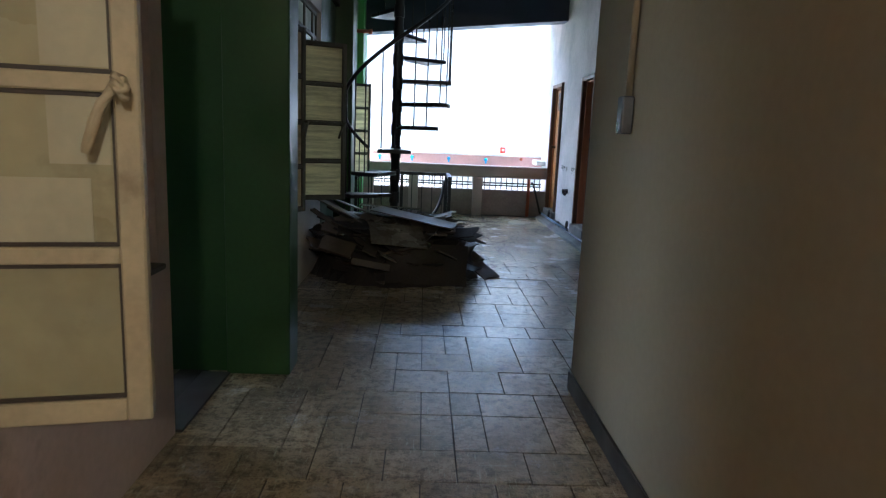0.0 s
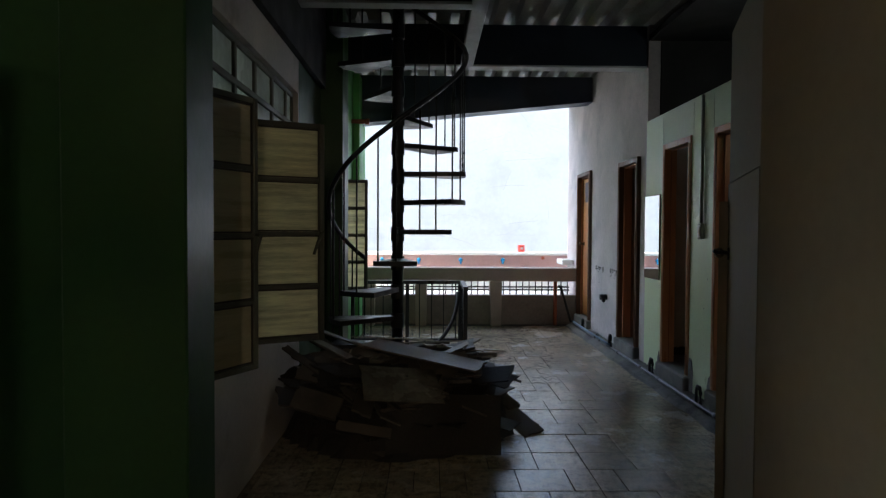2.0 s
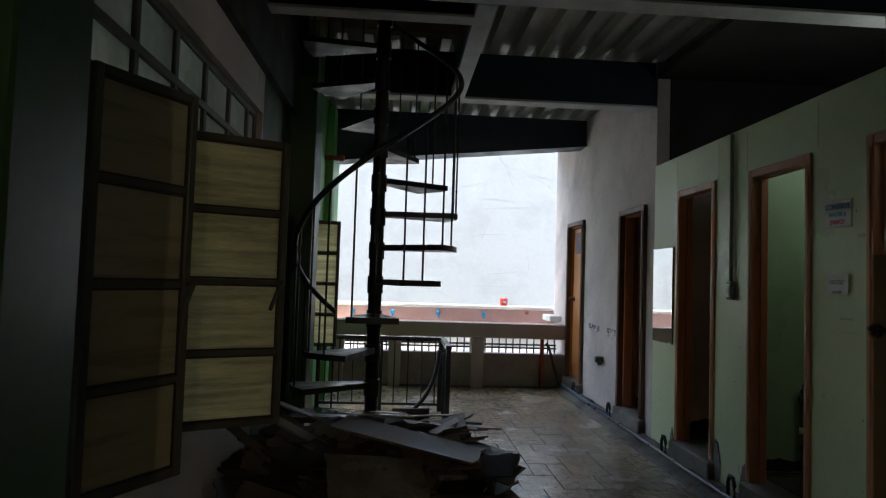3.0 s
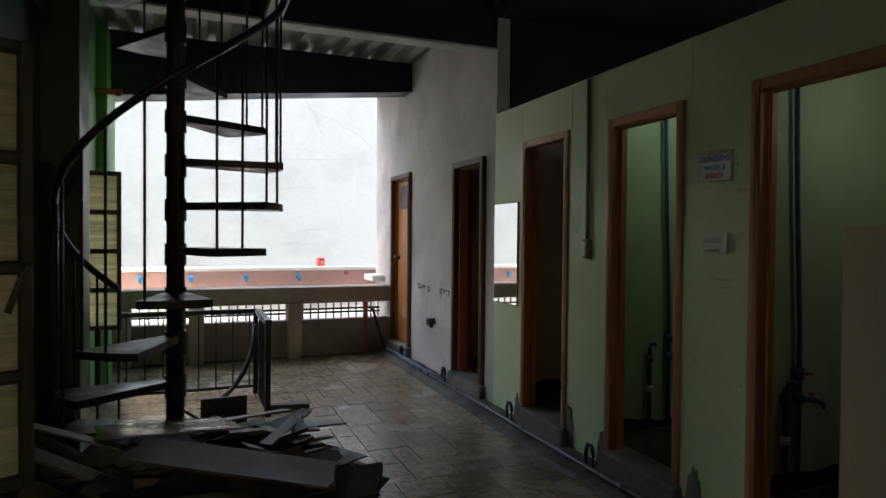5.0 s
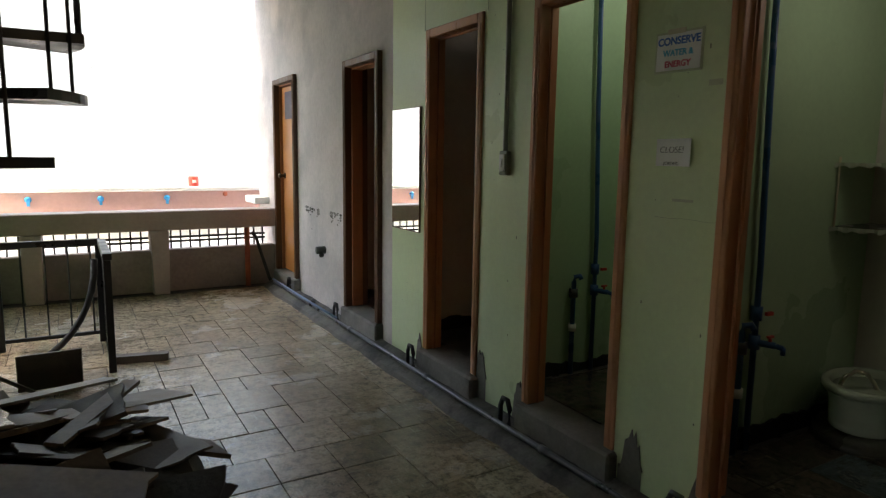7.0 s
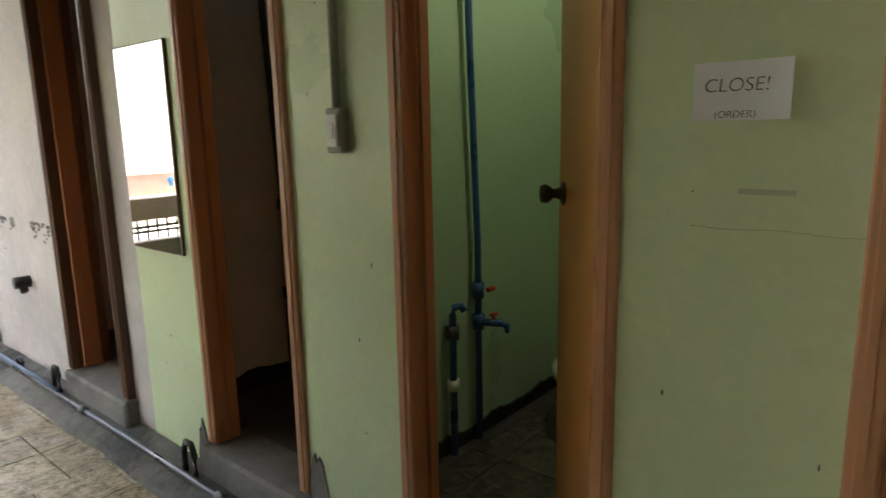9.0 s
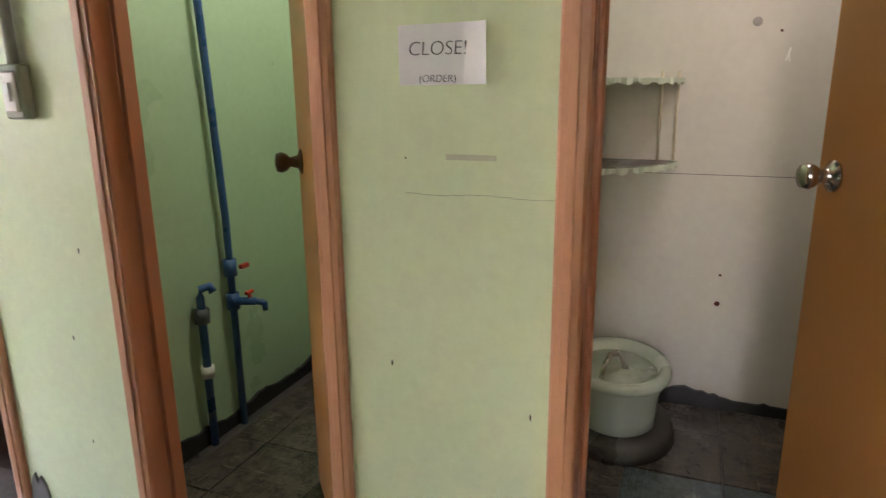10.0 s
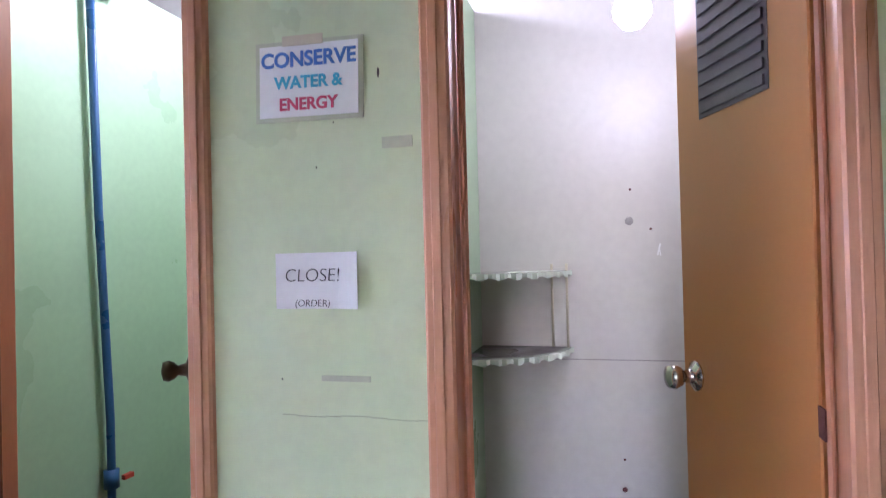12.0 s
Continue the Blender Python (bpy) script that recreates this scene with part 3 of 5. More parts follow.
def doorway(i, y0, y1, top, wood, leaf_turn=None, hinge_low=True, leaf_len=None, knob_mat=None):
    x0, x1 = (2.425, 2.54) if i < 4 else (2.41, 2.61)
    d = thing(f"door_{i}", (0, 0, 0), "varnished wooden door frame of a toilet stall", "door", "", "structure")
    for n, bm in zip(("jamb", "jamb", "head"), frame_bm(y0, y1, 0.19, top, x0, x1)):
        part(n, bm, wood, d)
    for yb in (y0 + 0.016, y1 - 0.034):
        part("bead", boxes((x0 - 0.005, x0 - 0.0004, yb, yb + 0.018, 0.20, top - 0.06), bevel=0.002), wood, d)
    # rebated inner stop, its wood toned darker for the shaded reveal
    for n, bm in zip(("stop", "stop", "stop"), frame_bm(y0 + 0.053, y1 - 0.053, 0.192, top - 0.053, x0 + 0.055, x1 - 0.05, 0.014)):
        part(n, bm, M["stop_wood"], d, "inner stop toned darker for the shaded reveal")
    sill = boxes((2.385, 2.60, y0 - 0.02, y1 + 0.01, 0.0, 0.187), bevel=0.012)
    part("sill", sill, M["concrete"], d, "rough concrete door sill")
    if leaf_turn is not None:
        L = leaf_len or (y1 - y0 - 0.15)
        hy = y0 + 0.068 if hinge_low else y1 - 0.068
        sg = 1 if hinge_low else -1
        m = pose(x1 - (0.03 if leaf_turn else 0.12), hy, 0, 0, 0, -leaf_turn * sg)
        bm = bmesh.new()
        box(bm, 0.0, 0.035, 0.0 if sg > 0 else -L, L if sg > 0 else 0.0, 0.20, top - 0.08, m)
        bmesh.ops.bevel(bm, geom=bm.edges[:], offset=0.003, segments=1, affect="EDGES")
        leaf = part("leaf", bm, M["door"], d, "orange-brown plywood door leaf")
        for side, rot in ((0.0, -90), (0.035, 90)):
            bm = bmesh.new()
            knob(bm, m @ pose(side, sg * (L - 0.06), 1.215, 0, rot, 0))
            part("knob", bm, knob_mat or M["chrome"], leaf, "round metal door knob", True)
        bm = bmesh.new()
        box(bm, -0.002, 0.037, sg * 0.11 if sg > 0 else -L + 0.11, L - 0.11 if sg > 0 else -0.11, top - 0.41, top - 0.13, m)
        for k in range(9):
            box(bm, -0.007, 0.042, sg * 0.12 if sg > 0 else -L + 0.12, L - 0.12 if sg > 0 else -0.12, top - 0.40 + k * 0.03, top - 0.40 + k * 0.03 + 0.018, m)
        part("louvre", bm, M["vent"], leaf, "grey louvre vent")
        for z in (0.55, 1.195, 1.90):
            bm = bmesh.new()
            box(bm, x0 + 0.057, x0 + 0.106, hy - 0.0008, hy + 0.002, z, z + 0.05)
            part("hinge", bm, M["rust_dark"], d, "dark rusty hinge plate")
    return d


doorway(1, *DOORS[0], M["wood"], 71, True, 0.48)
doorway(2, *DOORS[1], M["wood"], 49, True, 0.49, M["brass"])
doorway(3, *DOORS[2], M["wood"], 86, True, 0.5, M["brass"])
doorway(4, *DOORS[3], M["dark_wood"], 84, True, 0.55, M["brass"])
doorway(5, *DOORS[4], M["dark_wood"], 0, True, 0.57, M["brass"])

# ---- wall base: kerb, pipe and hoses ----
bm = bmesh.new()
rows = []
for k in range(133):
    y = 5.0 + 6.65 * k / 132
    foot = 2.245 + 0.028 * noise.noise(Vector((y * 2.3, 0, 3))) + 0.012 * noise.noise(Vector((y * 9, 0, 7)))
    top = 0.078 + 0.014 * noise.noise(Vector((y * 3.1, 4, 0)))
    row = [bm.verts.new((foot, y, -0.006))]
    for f in (0.12, 0.35, 0.6, 0.85):
        bump = 0.007 * noise.noise(Vector((y * 14, f * 5, 1)))
        row.append(bm.verts.new((foot + (2.437 - foot) * f, y, 0.012 + (top - 0.012) * f ** 0.8 + bump)))
    row.append(bm.verts.new((2.437, y, top)))
    row.append(bm.verts.new((2.437, y, -0.006)))
    rows.append(row)
for a, b in zip(rows, rows[1:]):
    for i in range(7):
        bm.faces.new((a[i], a[(i + 1) % 7], b[(i + 1) % 7], b[i]))
bm.faces.new(rows[0])
bm.faces.new(rows[-1][::-1])
structure("kerb", bm, M["kerb"], "rough cement fillet trowelled along the wall base", "kerb")
bm = bmesh.new()
tube(bm, [(2.335, 5.0, 0.072), (2.34, 6.5, 0.07), (2.33, 7.6, 0.073), (2.34, 8.8, 0.07), (2.335, 10.4, 0.072), (2.34, 11.5, 0.07)], 0.013, 8)
pipe = thing("water_pipe", (0, 0, 0), "long grey water pipe lying along the wall base", "pipe")
part("pipe", bm, M["grey_pipe"], pipe, "", True)
for y in (6.9, 8.05, 9.3):
    bm = bmesh.new()
    cyl(bm, (2.337, y - 0.03, 0.072), (2.337, y + 0.03, 0.072), 0.020, 10)
    part("coupling", bm, M["grey_pipe"], pipe, "", True)
bm = bmesh.new()
tube(bm, [(2.335, 9.6, 0.098), (2.33, 10.5, 0.098), (2.335, 11.5, 0.1)], 0.011, 6)
t = thing("blue_hose", (0, 0, 0), "thin blue hose lying on the pipe", "hose")
part("hose", bm, M["dull_blue"], t, "", True)
for y in (6.17, 7.25, 8.31, 9.68, 10.25, 11.0):
    t = thing("hose_loop", (2.36, y, 0.05), "black rubber hose loop rising from the pipe", "hose", "hose loops at the stall doors")
    bm = bmesh.new()
    h = 0.15 if y not in (10.25,) else 0.07
    tube(bm, [(0, -0.035, 0.02), (0, -0.04, h * 0.7), (0.0, -0.02, h), (0.0, 0.02, h), (0.0, 0.04, h * 0.7), (0, 0.04, 0.02)], 0.013, 8)
    part("hose", bm, M["black_hose"], t, "", True)

structure("wall_stall_board", boxes((3.18, 3.22, 8.80, 10.19, 0.15, 1.62), bevel=0.004), M["dark_wood"], "brown board partition inside a rear stall", "partition")
structure("wall_stall_far", boxes((4.08, 4.14, 8.80, 10.19, 0.15, 3.2)), M["yellow_wall"], "dull yellow back of a rear stall", "wall")

# ---- things on the green wall ----
t = thing("wall_mirror", (2.44, 8.538, 1.345), "narrow rectangular wall mirror with a thin dark edge", "mirror")
part("frame", boxes((-0.010, -0.001, -0.202, 0.202, -0.405, 0.405), bevel=0.002), M["dark_wood"], t, "thin dark edge")
part("glass", boxes((-0.014, -0.0105, -0.196, 0.196, -0.398, 0.398)), M["mirror"], t, "silvered mirror glass")

t = thing("light_switch", (2.44, 7.400, 1.404), "white surface light switch with painted conduit above", "switch")
part("plate", boxes((-0.032, -0.001, -0.033, 0.033, -0.062, 0.062), bevel=0.005), M["conduit"], t, "painted box")
part("cover", boxes((-0.040, -0.0325, -0.022, 0.022, -0.045, 0.045), bevel=0.003), M["plastic"], t, "white cover")
part("rocker", boxes((-0.045, -0.0405, -0.010, 0.010, -0.022, 0.022), bevel=0.002), M["plastic"], t, "white rocker")
bm = bmesh.new()
cyl(bm, (-0.016, 0, 0.063), (-0.016, 0, 1.075), 0.013, 10)
part("conduit", bm, M["conduit"], t, "painted conduit", True)
t = thing("light_switch", (1.14, 3.425, 1.43), "grey surface switch box with conduit on the beige wall", "switch")
part("plate", boxes((-0.05, -0.001, -0.035, 0.035, -0.075, 0.075), bevel=0.006), M["grey_pipe"], t, "greyish box")
bm = bmesh.new()
cyl(bm, (-0.018, 0, 0.076), (-0.018, 0, 1.28), 0.014, 10)
part("conduit", bm, M["beige"], t, "painted conduit", True)


def text_part(body, size, y, z, material, parent, depth=0.0006, dx=-0.0045, slant=0.0, stretch=1.0):
    cu = bpy.data.curves.new("text", "FONT")
    cu.body, cu.size, cu.align_x, cu.align_y, cu.extrude = body, size, "CENTER", "CENTER", depth
    cu.shear, cu.offset = slant, -size * 0.02 if slant else size * 0.028
    tmp = new("text_source", cu)
    dg = bpy.context.evaluated_depsgraph_get()
    me = bpy.data.meshes.new_from_object(tmp.evaluated_get(dg))
    bpy.data.objects.remove(tmp)
    bpy.data.curves.remove(cu)
    me.materials.clear()
    me.materials.append(material)
    # letters stand on a wall that faces -x
    me.transform(Matrix(((0, 0, -1, 0), (-1, 0, 0, 0), (0, 1, 0, 0), (0, 0, 0, 1))) @ Matrix.Diagonal((stretch, 1, 1, 1)))
    ob = new("lettering", me)
    ob.parent = parent
    ob.location = (dx, y, z)
    ob["label"] = "printed words"
    return ob


t = thing("notice_sign", (2.44, 6.357, 1.824), "laminated notice asking to conserve water and energy", "sign")
part("sheet", boxes((-0.004, -0.001, -0.107, 0.107, -0.074, 0.074)), M["old_tape"], t, "dull laminate border")
part("paper", boxes((-0.0062, -0.0042, -0.098, 0.098, -0.066, 0.066)), M["paper"], t, "white printed paper")
text_part("CONSERVE", 0.038, 0.0, 0.038, M["ink_blue"], t, dx=-0.0068)
text_part("WATER &", 0.031, 0.0, -0.004, M["ink_cyan"], t, dx=-0.0068)
text_part("ENERGY", 0.031, 0.0, -0.044, M["ink_red"], t, dx=-0.0068)
part("tape", boxes((-0.009, -0.0065, -0.03, 0.05, 0.064, 0.082)), M["cream"], t, "brown tape")
t.rotation_euler = (radians(1.0), 0, 0)

for y in (6.52, 7.235, 7.61, 8.30):
    t = thing("panel_seam", (2.44, y, 2.20), "thin dark seam between the wall boards", "joint", "seams over the stall doors")
    part("seam", boxes((-0.0016, -0.0003, -0.0018, 0.0018, 0.0, 0.265)), M["hairline"], t)

# curled hand-written paper
t = thing("paper_note", (2.44, 6.349, 1.459), "curled white paper with a hand-written closed notice", "paper")
bm = bmesh.new()
rows = []
for i in range(9):
    y = 0.083 - i * 0.166 / 8
    lift = 0.0015 + 0.012 * max(0, (i - 4) / 4) ** 2
    rows.append([bm.verts.new((-lift, y, z)) for z in (-0.052, 0.050)] + [bm.verts.new((-lift - 0.0012, y, z)) for z in (0.050, -0.052)])
for a, b in zip(rows, rows[1:]):
    for i in range(4):
        bm.faces.new((a[i], a[(i + 1) % 4], b[(i + 1) % 4], b[i]))
bm.faces.new(rows[0][::-1])
bm.faces.new(rows[-1])
part("sheet", bm, M["paper"], t)
text_part("CLOSE!", 0.034, 0.008, 0.008, M["ink"], t, dx=-0.0075, slant=0.1)
text_part("(ORDER)", 0.018, 0.008, -0.042, M["ink"], t, dx=-0.0075, slant=0.1)

t = thing("tape_strip", (2.44, 6.297, 1.2815), "strip of old grey tape stuck on the wall", "tape")
part("strip", boxes((-0.003, -0.001, -0.047, 0.047, -0.005, 0.005)), M["old_tape"], t)
t = thing("tape_strip", (2.44, 6.190, 1.700), "scrap of old tape stuck on the wall", "tape")
part("strip", boxes((-0.003, -0.001, -0.028, 0.028, -0.010, 0.010)), M["old_tape"], t)
t = thing("wall_crack", (2.44, 6.285, 1.213), "thin crack in the painted panel", "crack")
bm = bmesh.new()
for k in range(10):
    box(bm, -0.0015, -0.0005, 0.14 - k * 0.029, 0.14 - (k + 1) * 0.029, -0.0006 - 0.002 * math.sin(k), 0.0006 - 0.002 * math.sin(k) )
part("crack", bm, M["hairline"], t)

# wall faucet and torn plaster on the grey wall
t = thing("wall_faucet", (2.45, 10.163, 0.588), "dark pipe stub projecting from the grey wall", "faucet")
bm = bmesh.new()
cyl(bm, (-0.005, 0, 0), (-0.085, 0, 0.0), 0.035, 12)
cyl(bm, (-0.05, 0, 0), (-0.05, -0.04, -0.05), 0.022, 10)
part("stub", bm, M["black_hose"], t, "", True)
for y, z, w in ((10.52, 0.895, 0.42), (9.84, 0.895, 0.40)):
    t = thing("plaster_scar", (2.45, y, z), "chipped dark scar in the plaster", "damage", "scars in the grey wall")
    rng = random.Random(int(y * 10))
    for k in range(30):
        yy, s = rng.uniform(-w / 2, w / 2), rng.uniform(0.008, 0.03)
        zz = 0.05 - abs(rng.gauss(0, 0.022 if k % 3 else 0.06))
        bm = bmesh.new()
        lathe(bm, [(s, 0.0), (s * 0.9, 0.002), (s * 0.4, 0.0035)], 7, pose(0, 0, 0, 0, -90, 0) @ pose(0, 0, 0, 0, 0, rng.uniform(-20, 20)), 0.45, 1.0)
        part("chip", bm, M["concrete"] if k % 4 else M["rubble"], t).location = (0, yy, zz)

# ---- stall contents ----
def pipe_riser(x, y, z0, z1, tap_z):
    t = thing("pipe_riser", (x, y, z0), "blue plastic water riser with two taps", "pipe")
    bm = bmesh.new()
    tube(bm, [(0, 0, 0), (0, 0, 0.8), (-0.035, 0, 1.5), (-0.055, 0, z1 - z0 - 0.03), (-0.03, -0.005, z1 - z0), (0.06, -0.01, z1 - z0 + 0.01)], 0.0135, 10)
    part("pipe", bm, M["blue_pipe"], t, "", True)
    for dz in (tap_z - z0, tap_z - z0 + 0.125):
        bm = bmesh.new()
        cyl(bm, (0, 0, dz - 0.03), (0, 0, dz + 0.03), 0.024, 10)
        part("coupling", bm, M["blue_pipe"], t, "", True)
    tap = bmesh.new()
    cyl(tap, (0, -0.01, tap_z - z0), (0.035, -0.075, tap_z - z0 - 0.004), 0.015, 10)
    cyl(tap, (0.035, -0.075, tap_z - z0 - 0.004), (0.05, -0.10, tap_z - z0 - 0.012), 0.012, 10)
    cyl(tap, (0.05, -0.10, tap_z - z0 - 0.008), (0.05, -0.10, tap_z - z0 - 0.04), 0.010, 10)
    tp = part("tap", tap, M["blue_pipe"], t, "", True)
    bm = bmesh.new()
    box(bm, 0.008, 0.045, -0.060, -0.048, tap_z - z0 + 0.026, tap_z - z0 + 0.036)
    cyl(bm, (0.026, -0.054, tap_z - z0), (0.026, -0.054, tap_z - z0 + 0.03), 0.007, 8)
    part("handle", bm, M["red"], tp, "red tap handle")
    bm = bmesh.new()
    box(bm, 0.01, 0.05, -0.045, -0.030, tap_z - z0 + 0.12, tap_z - z0 + 0.135)
    part("handle", bm, M["red"], t, "small red tap handle")
    return t


def pipe_short(x, y, z0, h):
    t = thing("pipe_stub", (x, y, z0), "short blue plastic pipe with an elbow", "pipe")
    bm = bmesh.new()
    tube(bm, [(0, 0, 0), (0, 0, h - 0.03), (0.004, -0.006, h), (0.016, -0.03, h + 0.008), (0.02, -0.04, h - 0.012)], 0.0145, 10)
    part("pipe", bm, M["blue_pipe"], t, "", True)
    bm = bmesh.new()
    cyl(bm, (0, 0, h - 0.12), (0, 0, h - 0.07), 0.026, 10)
    part("coupling", bm, M["grey_pipe"], t, "grey coupling", True)
    bm = bmesh.new()
    cyl(bm, (0, 0, h * 0.45), (0, 0, h * 0.45 + 0.04), 0.023, 10)
    part("coupling", bm, M["plastic"], t, "white coupling", True)


pipe_riser(3.125, 7.44, 0.18, 2.40, 0.668)
pipe_short(2.965, 7.44, 0.18, 0.58)
pipe_riser(2.97, 6.31, 0.18, 2.36, 0.668)
pipe_short(2.88, 6.31, 0.18, 0.57)
bm = bmesh.new()
tube(bm, [(0, 0, 0), (0.004, 0, 0.9), (-0.03, 0, 1.6), (-0.05, 0, 2.25)], 0.016, 10)
t = thing("pipe_riser", (3.08, 8.585, 0.18), "dark plastic riser pipe on a grey stall wall", "pipe")
part("pipe", bm, M["black_hose"], t, "", True)
for z in (0.42, 0.86):
    bm = bmesh.new()
    cyl(bm, (0, 0, z), (0, 0, z + 0.05), 0.024, 10)
    part("coupling", bm, M["black_hose"], t, "", True)


def skirting(x0, x1, y0, y1):
    bm = bmesh.new()
    rng = random.Random(int(x0 * 31 + y0 * 17))
    n = 44
    along_x = abs(x1 - x0) > abs(y1 - y0)
    h = 0.075
    rows = []
    for k in range(n + 1):
        f = k / n
        h = min(0.10, max(0.045, h + rng.uniform(-0.012, 0.012)))
        if along_x:
            a, b = (x0 + (x1 - x0) * f, y0), (x0 + (x1 - x0) * f, y1)
        else:
            a, b = (x0, y0 + (y1 - y0) * f), (x1, y0 + (y1 - y0) * f)
        rows.append([bm.verts.new((*a, 0.18)), bm.verts.new((*b, 0.18)), bm.verts.new((*b, 0.18 + h)), bm.verts.new((*a, 0.18 + h))])
    for p, q in zip(rows, rows[1:]):
        for i in range(4):
            bm.faces.new((p[i], p[(i + 1) % 4], q[(i + 1) % 4], q[i]))
    bm.faces.new(rows[0])
    bm.faces.new(rows[-1][::-1])
    structure("skirting", bm, M["black_skirt"], "ragged black skirting in a toilet stall", "skirting")


skirting(2.60, 3.79, 7.455, 7.468)
skirting(2.60, 3.79, 8.606, 8.618)
skirting(3.845, 3.858, 5.37, 6.33)
skirting(2.60, 3.84, 6.322, 6.335)
skirting(3.782, 3.795, 6.40, 7.45)


def toilet(x, y, rz):
    t = thing("toilet_bowl", (x, y, 0.18), "pale green ceramic pour-flush toilet bowl set in cement", "toilet", rz=rz)
    bm = bmesh.new()
    lathe(bm, [(0.235, 0.0), (0.23, 0.03), (0.215, 0.055), (0.15, 0.062)], 28, None, 1.15, 0.9)
    part("cement_base", bm, M["wet_cement"], t, "dark wet cement mound", True)
    bm = bmesh.new()
    lathe(bm, [(0.15, 0.05), (0.152, 0.10), (0.158, 0.17), (0.170, 0.215), (0.178, 0.235)], 32, None, 1.2, 0.95)
    part("bowl", bm, M["ceramic"], t, "", True)
    bm = bmesh.new()
    lathe(bm, [(0.16, 0.228), (0.192, 0.234), (0.197, 0.250), (0.190, 0.268), (0.172, 0.272), (0.155, 0.262), (0.145, 0.22), (0.11, 0.14), (0.05, 0.10), (0.01, 0.095)], 32, None, 1.2, 0.95)
    part("rim", bm, M["ceramic"], t, "rounded rim", True)
    bm = bmesh.new()
    tube(bm, [(-0.17, 0.07, 0.27), (-0.15, 0.06, 0.305), (-0.09, 0.035, 0.325), (-0.03, 0.0, 0.305), (0.0, -0.02, 0.26), (0.005, -0.04, 0.22)], 0.010, 8)
    part("spout", bm, M["chrome"], t, "bent chrome spout", True)


toilet(3.58, 6.13, 12)
toilet(3.52, 7.12, 5)


def corner_shelf(x, y, z0, z1, r):
    """Two quarter-round shelves in the corner, linked by thin uprights."""
    t = thing("corner_shelf", (x, y, z0), "pale green two-tier corner shelf with scalloped edge", "shelf")
    for z in (0.0, z1 - z0):
        bm = bmesh.new()
        n = 40
        top, bot = [], []
        for k in range(n + 1):
            a = math.pi / 2 * k / n
            rr = r * (1.0 + 0.018 * math.cos(k * 2.2))
            top.append(bm.verts.new((-rr * math.cos(a), -rr * math.sin(a), z + 0.004)))
            bot.append(bm.verts.new((-rr * math.cos(a), -rr * math.sin(a), z - 0.015 - 0.005 * math.cos(k * 1.3))))
        c0, c1 = bm.verts.new((0, 0, z + 0.004)), bm.verts.new((0, 0, z - 0.004))
        inner = [bm.verts.new((v.co.x * 0.97, v.co.y * 0.97, z - 0.004)) for v in top]
        for k in range(n):
            bm.faces.new((c0, top[k], top[k + 1]))
            bm.faces.new((top[k], bot[k], bot[k + 1], top[k + 1]))
            bm.faces.new((bot[k], inner[k], inner[k + 1], bot[k + 1]))
            bm.faces.new((inner[k], c1, inner[k + 1]))
        part("tier", bm, M["ceramic"], t, "scalloped quarter-round tier")
    # Dark fan on the lower tier: the upper tier's shade, painted on.
    bm = bmesh.new()
    fan = [bm.verts.new((-0.93 * r * math.cos(math.pi / 2 * k / 16), -0.93 * r * math.sin(math.pi / 2 * k / 16), 0.005)) for k in range(17)]
    hub = bm.verts.new((-0.004, -0.004, 0.007))
    for k in range(16):
        bm.faces.new((hub, fan[k], fan[k + 1]))
    part("tier_shade", bm, M["stall_floor"], t, "dark fan for the shade under the upper tier")
    for px, py in ((-0.012, -r * 0.96), (-0.012, -r * 0.80), (-r * 0.96, -0.012)):
        bm = bmesh.new()
        cyl(bm, (px, py, -0.01), (px, py, z1 - z0 + 0.03), 0.005, 8)
        part("upright", bm, M["cream"], t, "", True)


corner_shelf(3.86, 6.337, 1.135, 1.428, 0.35)


def bulb(x, y, z, top, m):
    t = thing("bare_bulb", (x, y, z), "lit bare bulb hanging on a thin cord", "lamp")
    bm = bmesh.new()
    lathe(bm, [(0.012, 0.13), (0.02, 0.12), (0.021, 0.075), (0.018, 0.07)], 16)
    part("socket", bm, M["plastic"], t, "white socket", True)
    bm = bmesh.new()
    lathe(bm, [(0.006, -0.058), (0.028, -0.05), (0.050, -0.022), (0.052, 0.0), (0.042, 0.028), (0.024, 0.052), (0.017, 0.069)], 20)
    b = part("globe", bm, m, t, "glowing globe", True)
    b.visible_shadow = False
    bm = bmesh.new()
    cyl(bm, (0, 0, 0.13), (0, 0, top - z), 0.004, 6)
    part("cord", bm, M["black_hose"], t, "thin black cord")


bulb(3.20, 5.76, 2.165, 3.29, M["bulb"])
bulb(3.25, 6.85, 2.60, 3.29, M["bulb"])
# Assumed bulb, out of view behind the start, to light the passage.
bulb(0.82, -1.42, 2.35, 2.71, M["unseen_bulb"])
for y, z, s in ((5.807, 0.608, 0.010), (5.805, 0.72, 0.005), (5.766, 1.612, 0.016), (5.69, 1.58, 0.005), (5.76, 1.73, 0.005)):
    t = thing("wall_hole", (3.86, y, z), "small dark chip in the white wall", "damage")
    bm = bmesh.new()
    lathe(bm, [(s * 0.9, 0.0), (s, 0.001), (s * 0.6, 0.003)], 9, pose(0, 0, 0, 0, -90, 0))
    part("chip", bm, M["scuff"] if s > 0.014 else M["rust_dark"], t)
t = thing("wall_scratch", (3.86, 5.663, 1.504), "short white scratch in the stall wall", "damage")
bm = bmesh.new()
box(bm, -0.002, -0.0005, -0.003, 0.003, -0.022, 0.022, pose(0, 0, 0, 14))
box(bm, -0.002, -0.0005, -0.002, 0.002, -0.012, 0.012, pose(0, -0.004, -0.012, -8))
part("scratch", bm, M["white"], t)
